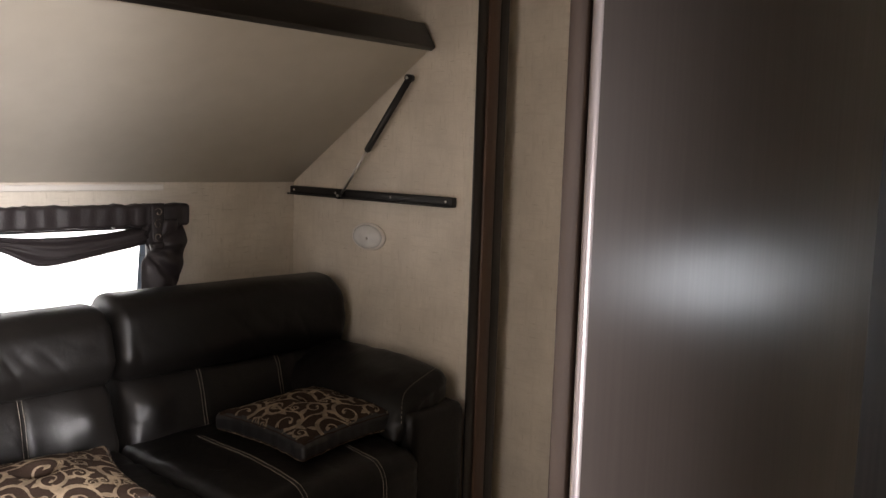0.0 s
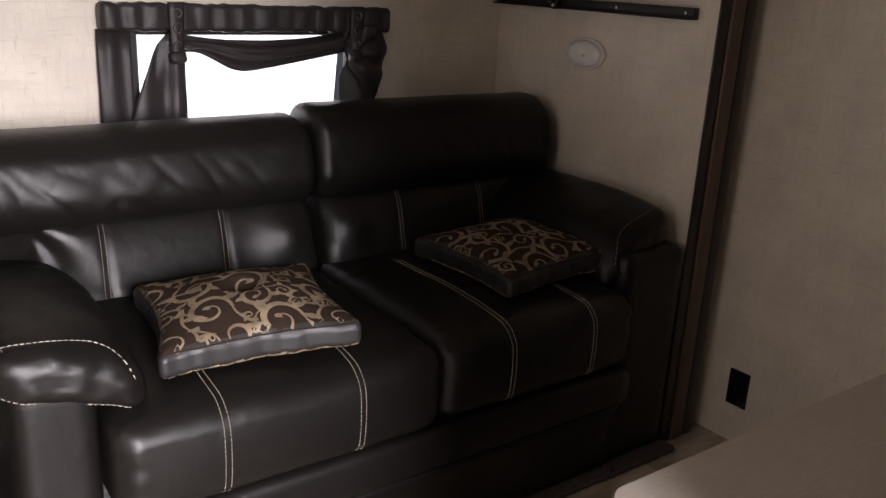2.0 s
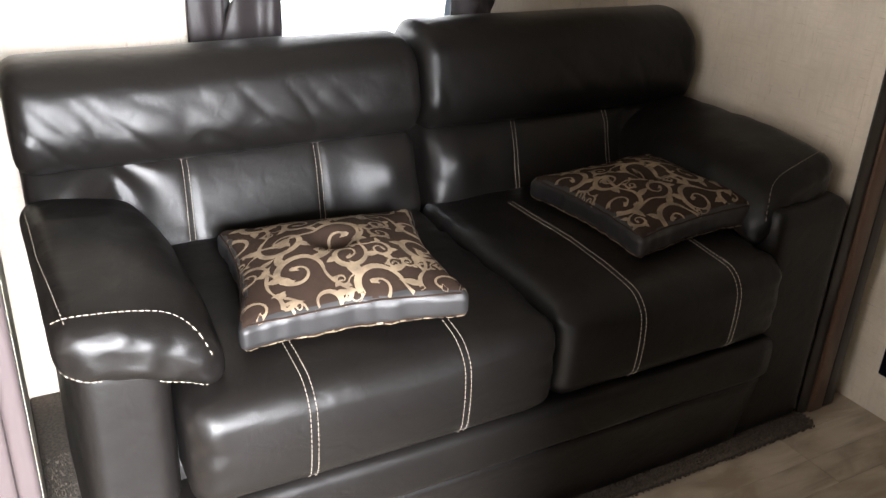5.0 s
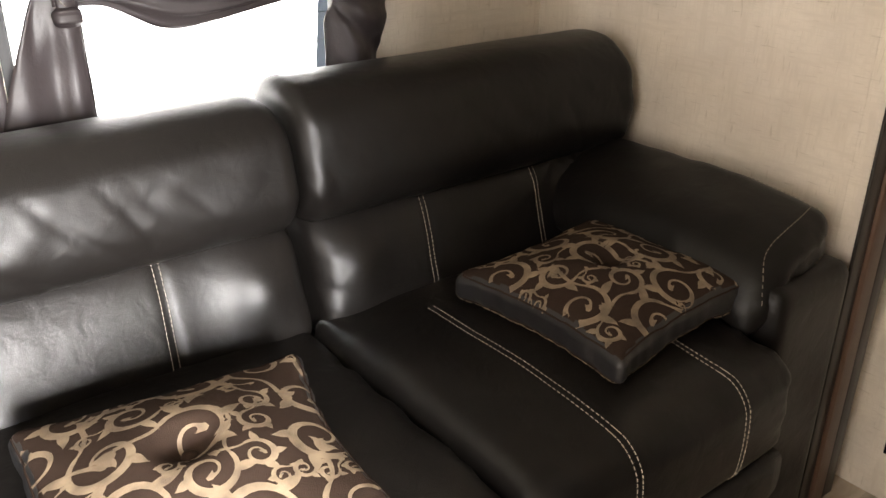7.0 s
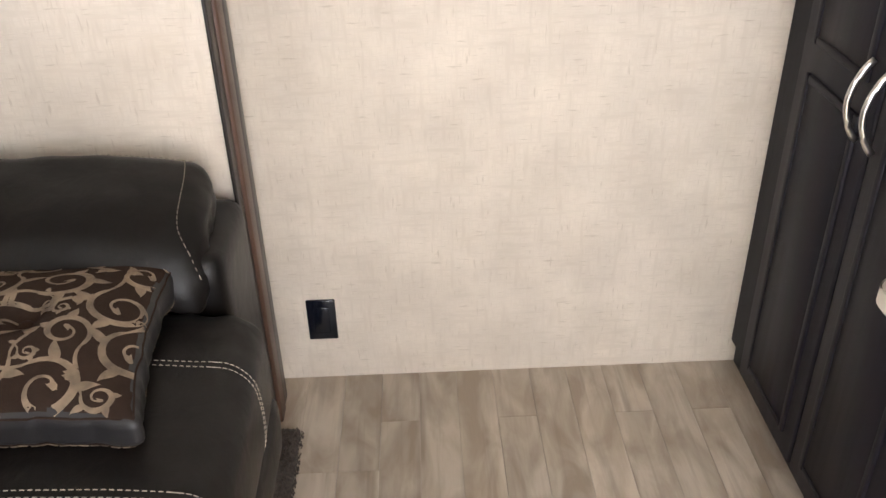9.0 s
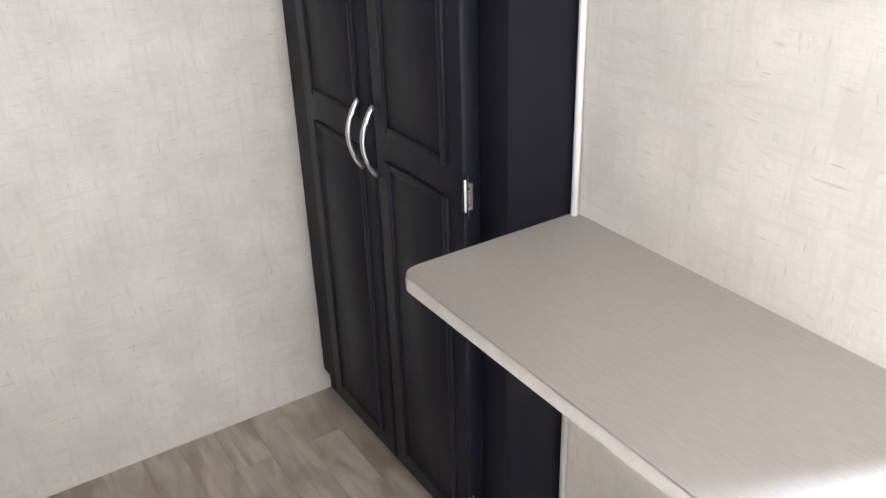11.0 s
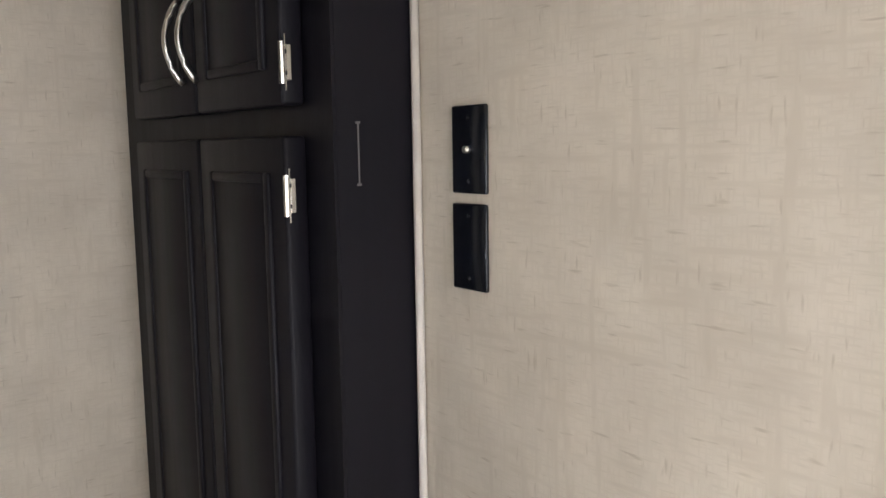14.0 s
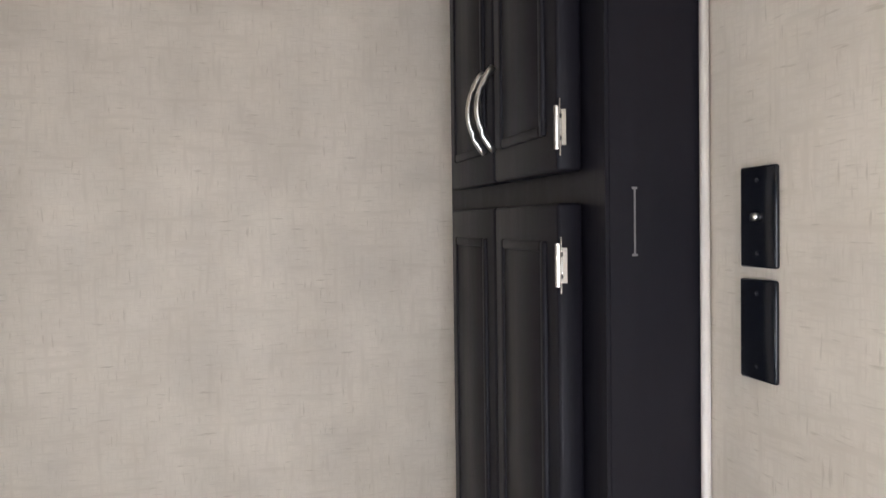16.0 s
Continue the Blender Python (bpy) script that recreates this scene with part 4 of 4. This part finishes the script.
def cabinet():
    t = thing("wardrobe_cabinet", ((XC) / 2, YF - 0.06, 0), "tall espresso wardrobe cabinet with four doors and arched nickel handles", "cabinet")
    part("carcass", box(XC, -0.002, YP - 0.02, YF - 0.004, 0.062, TOP - 0.002, 0.002), ESPRESSO, t, smooth=False)
    for x0, x1, z0, z1 in ((XC, -0.66, 0.062, TOP - 0.002), (-0.165, -0.002, 0.062, TOP - 0.002), (-0.66, -0.165, 0.062, 0.10), (-0.66, -0.165, 1.44, 1.54), (-0.66, -0.165, 1.9, TOP - 0.002)):
        part("face_frame", box(x0, x1, YF - 0.004, YF, z0, z1), ESPRESSO, t, smooth=False)
    part("toe_board", box(XC + 0.002, -0.002, YP - 0.02, -1.016, 0.0, 0.062), ESPRESSO, t, smooth=False)
    for x0, x1, right, hx in ((-0.686, -0.419, True, -0.433), (-0.413, -0.140, False, -0.381)):
        cabinet_door(t, x0, x1, 0.085, 1.474, ((0.135, 0.755), (0.82, 1.42)), right, (0.167, 0.775, 1.392), 0.790, hx)
        cabinet_door(t, x0, x1, 1.512, 1.93, ((1.565, 1.88),), right, (1.556, 1.86), 1.620, hx)
    s = part("sticker_strip", box(XC - 0.0008, XC - 0.0001, -1.0389, -1.0369, 1.412, 1.488), PAPER, t, "pale narrow sticker residue", False)
    part("sticker_end", box(XC - 0.0009, XC - 0.0001, -1.0410, -1.0345, 1.487, 1.490), PAPER, s, smooth=False)
    part("sticker_end", box(XC - 0.0009, XC - 0.0001, -1.0410, -1.0345, 1.410, 1.413), PAPER, s, smooth=False)


cabinet()


# ---------------------------------------------------------------- desk, plates, outlet
def desk():
    t = thing("desk_shelf", (-1.03, -0.98, 0.733), "beige laminate desk top with rounded corners, fixed to the wall", "desk")
    x0, x1, y0, y1 = -1.380, -0.752, YP, -0.816
    outline = [(x0, y0), (x1, y0)]
    r = 0.03
    for cx, cy, a0 in ((x1 - r, y1 - r, 0), (x0 + r, y1 - r, 90)):
        outline += [(cx + r * math.cos(radians(a0 + k * 15)), cy + r * math.sin(radians(a0 + k * 15))) for k in range(7)]
    for name, z0, z1, grow, mat in (("top", 0.709, 0.731, 0.0, DESKTOP), ("edge_band", 0.7095, 0.7295, 0.0016, DESKEDGE)):
        bm = bmesh.new()
        c = Vector(((x0 + x1) / 2, (y0 + y1) / 2, 0))
        pts = [Vector((x + (grow if x > c.x else -grow), y + (grow if y > c.y else 0), 0)) for x, y in outline]
        lo, hi = [bm.verts.new((p.x, p.y, z0)) for p in pts], [bm.verts.new((p.x, p.y, z1)) for p in pts]
        k = len(pts)
        for i in range(k):
            bm.faces.new((lo[i], lo[(i + 1) % k], hi[(i + 1) % k], hi[i]))
        if name == "top":
            bm.faces.new(hi)
            bm.faces.new(lo[::-1])
        bmesh.ops.recalc_face_normals(bm, faces=bm.faces)
        part(name, bm, mat, t, smooth=False)
    part("wall_cleat", box(x0 + 0.03, x1 - 0.03, YP, YP + 0.02, 0.671, 0.709, 0.002), DESKEDGE, t, smooth=False)
    part("end_support", box(x0 + 0.05, x0 + 0.066, YP, -0.90, 0.0, 0.709, 0.002), ESPRESSO, t, "dark support board", False)


desk()


def plate(where, normal_axis, w, h, label, jack):
    x, y, z = where
    t = thing("wall_plate", where, label, "wall plate", "black wall plates over the desk")
    if normal_axis == "y":
        part("cover", box(x - w / 2, x + w / 2, y, y + 0.006, z - h / 2, z + h / 2, 0.0025, 2), BLACKGLOSS, t)
        if jack:
            part("coax_jack", tube([(x, y + 0.004, z), (x, y + 0.012, z)], 0.0045, 12), CHROME, t, "small nickel coax jack")
        for dz in (-h * 0.36, h * 0.36):
            part("screw", disc((x, y + 0.0058, z + dz), (0, 1, 0), 0.0028, 0.0006, 10), BLACKGLOSS, t)
    return t


plate((-0.860, YP, 1.453), "y", 0.064, 0.107, "black gloss wall plate with a coax jack", True)
plate((-0.859, YP, 1.334), "y", 0.064, 0.107, "plain black gloss blank wall plate", False)


def outlet():
    t = thing("electric_outlet", (0, -0.077, 0.163), "black plastic electric outlet low on the wall", "outlet")
    part("cover", box(-0.006, 0.0, -0.1095, -0.046, 0.111, 0.216, 0.0025, 2), BLACKGLOSS, t)
    part("socket_face", box(-0.0075, -0.0055, -0.095, -0.060, 0.130, 0.197, 0.002, 2), BLACKGLOSS, t)


outlet()


# ---------------------------------------------------------------- carpet and floor pieces
def carpet():
    t = tagged(part("carpet", box(XL + 0.001, XS - 0.001, -0.032, YB - 0.001, -0.004, 0.012, 0.005, 2), CARPET), "speckled grey-brown carpet under the sofa", "carpet", kind="structure")
    rng = random.Random(5)
    verts, faces = [], []
    for _ in range(9000):
        x, y = rng.uniform(XL + 0.003, XS - 0.003), rng.uniform(-0.040, 0.05)
        if rng.random() < 0.12:
            x, y = rng.uniform(XL + 0.003, XL + 0.09), rng.uniform(-0.03, 0.6)
        z = 0.011 if y > -0.030 else 0.002
        h, a, w = rng.uniform(0.004, 0.009), rng.uniform(0, 6.28), 0.0022
        dx, dy = rng.uniform(-0.004, 0.004), rng.uniform(-0.004, 0.004)
        k = len(verts)
        verts += [(x + w * math.cos(a + s), y + w * math.sin(a + s), z) for s in (0, 2.09, 4.19)] + [(x + dx, y + dy, z + h)]
        faces += [(k, k + 1, k + 3), (k + 1, k + 2, k + 3), (k + 2, k, k + 3)]
    me = bpy.data.meshes.new("carpet_pile")
    me.from_pydata(verts, [], faces)
    me.materials.append(CARPET)
    ob = new("carpet_pile", me)
    ob.parent = t
    tagged(ob, kind="stuff")


carpet()


def planks():
    """Vinyl planks laid across the room, in staggered rows."""
    rng = random.Random(21)
    floor = thing("floor", (-1.2, -1.2, 0), "grey oak vinyl plank floor", "floor", kind="structure")
    w = 0.084
    rest = bmesh.new()
    meshes = {}
    y = -0.034
    while y - w > -3.24:
        x = 0.0
        first = True
        while x > -2.74:
            length = rng.choice((0.42, 0.55, 0.62)) if not first else rng.choice((0.16, 0.3, 0.45, 0.55))
            first = False
            x0 = max(x - length, -2.745)
            if x - x0 < 0.03:
                break
            near = y > -1.2 and x > -1.9
            if near:
                key = round(x - x0, 3)
                if key not in meshes:
                    bm = box(-key / 2 + 0.0003, key / 2 - 0.0003, -w / 2 + 0.0003, w / 2 - 0.0003, -0.0075, 0.0, 0.0003)
                    me = bpy.data.meshes.new("plank")
                    bm.to_mesh(me)
                    bm.free()
                    me.materials.append(PLANK)
                    meshes[key] = me
                ob = new("plank", meshes[key])
                ob.parent = floor
                ob.location = Vector(((x + x0) / 2, y - w / 2, rng.uniform(-0.0002, 0.0002))) - floor.location
            else:
                box(x0 + 0.0006, x - 0.0006, y - w + 0.0006, y - 0.0006, -0.0075, 0.0, bm=rest)
            x = x0
        y -= w
    for x0, x1 in ((XS + 0.001, -0.001), (-2.42, XL - 0.001)):
        part("plank", box(x0, x1, -0.0335, 0.0575, -0.0075, 0.0, 0.0003), PLANK, floor, smooth=False)
    ob = part("far_planks", rest, PLANK, floor, smooth=False)
    tagged(ob, kind="stuff")


planks()
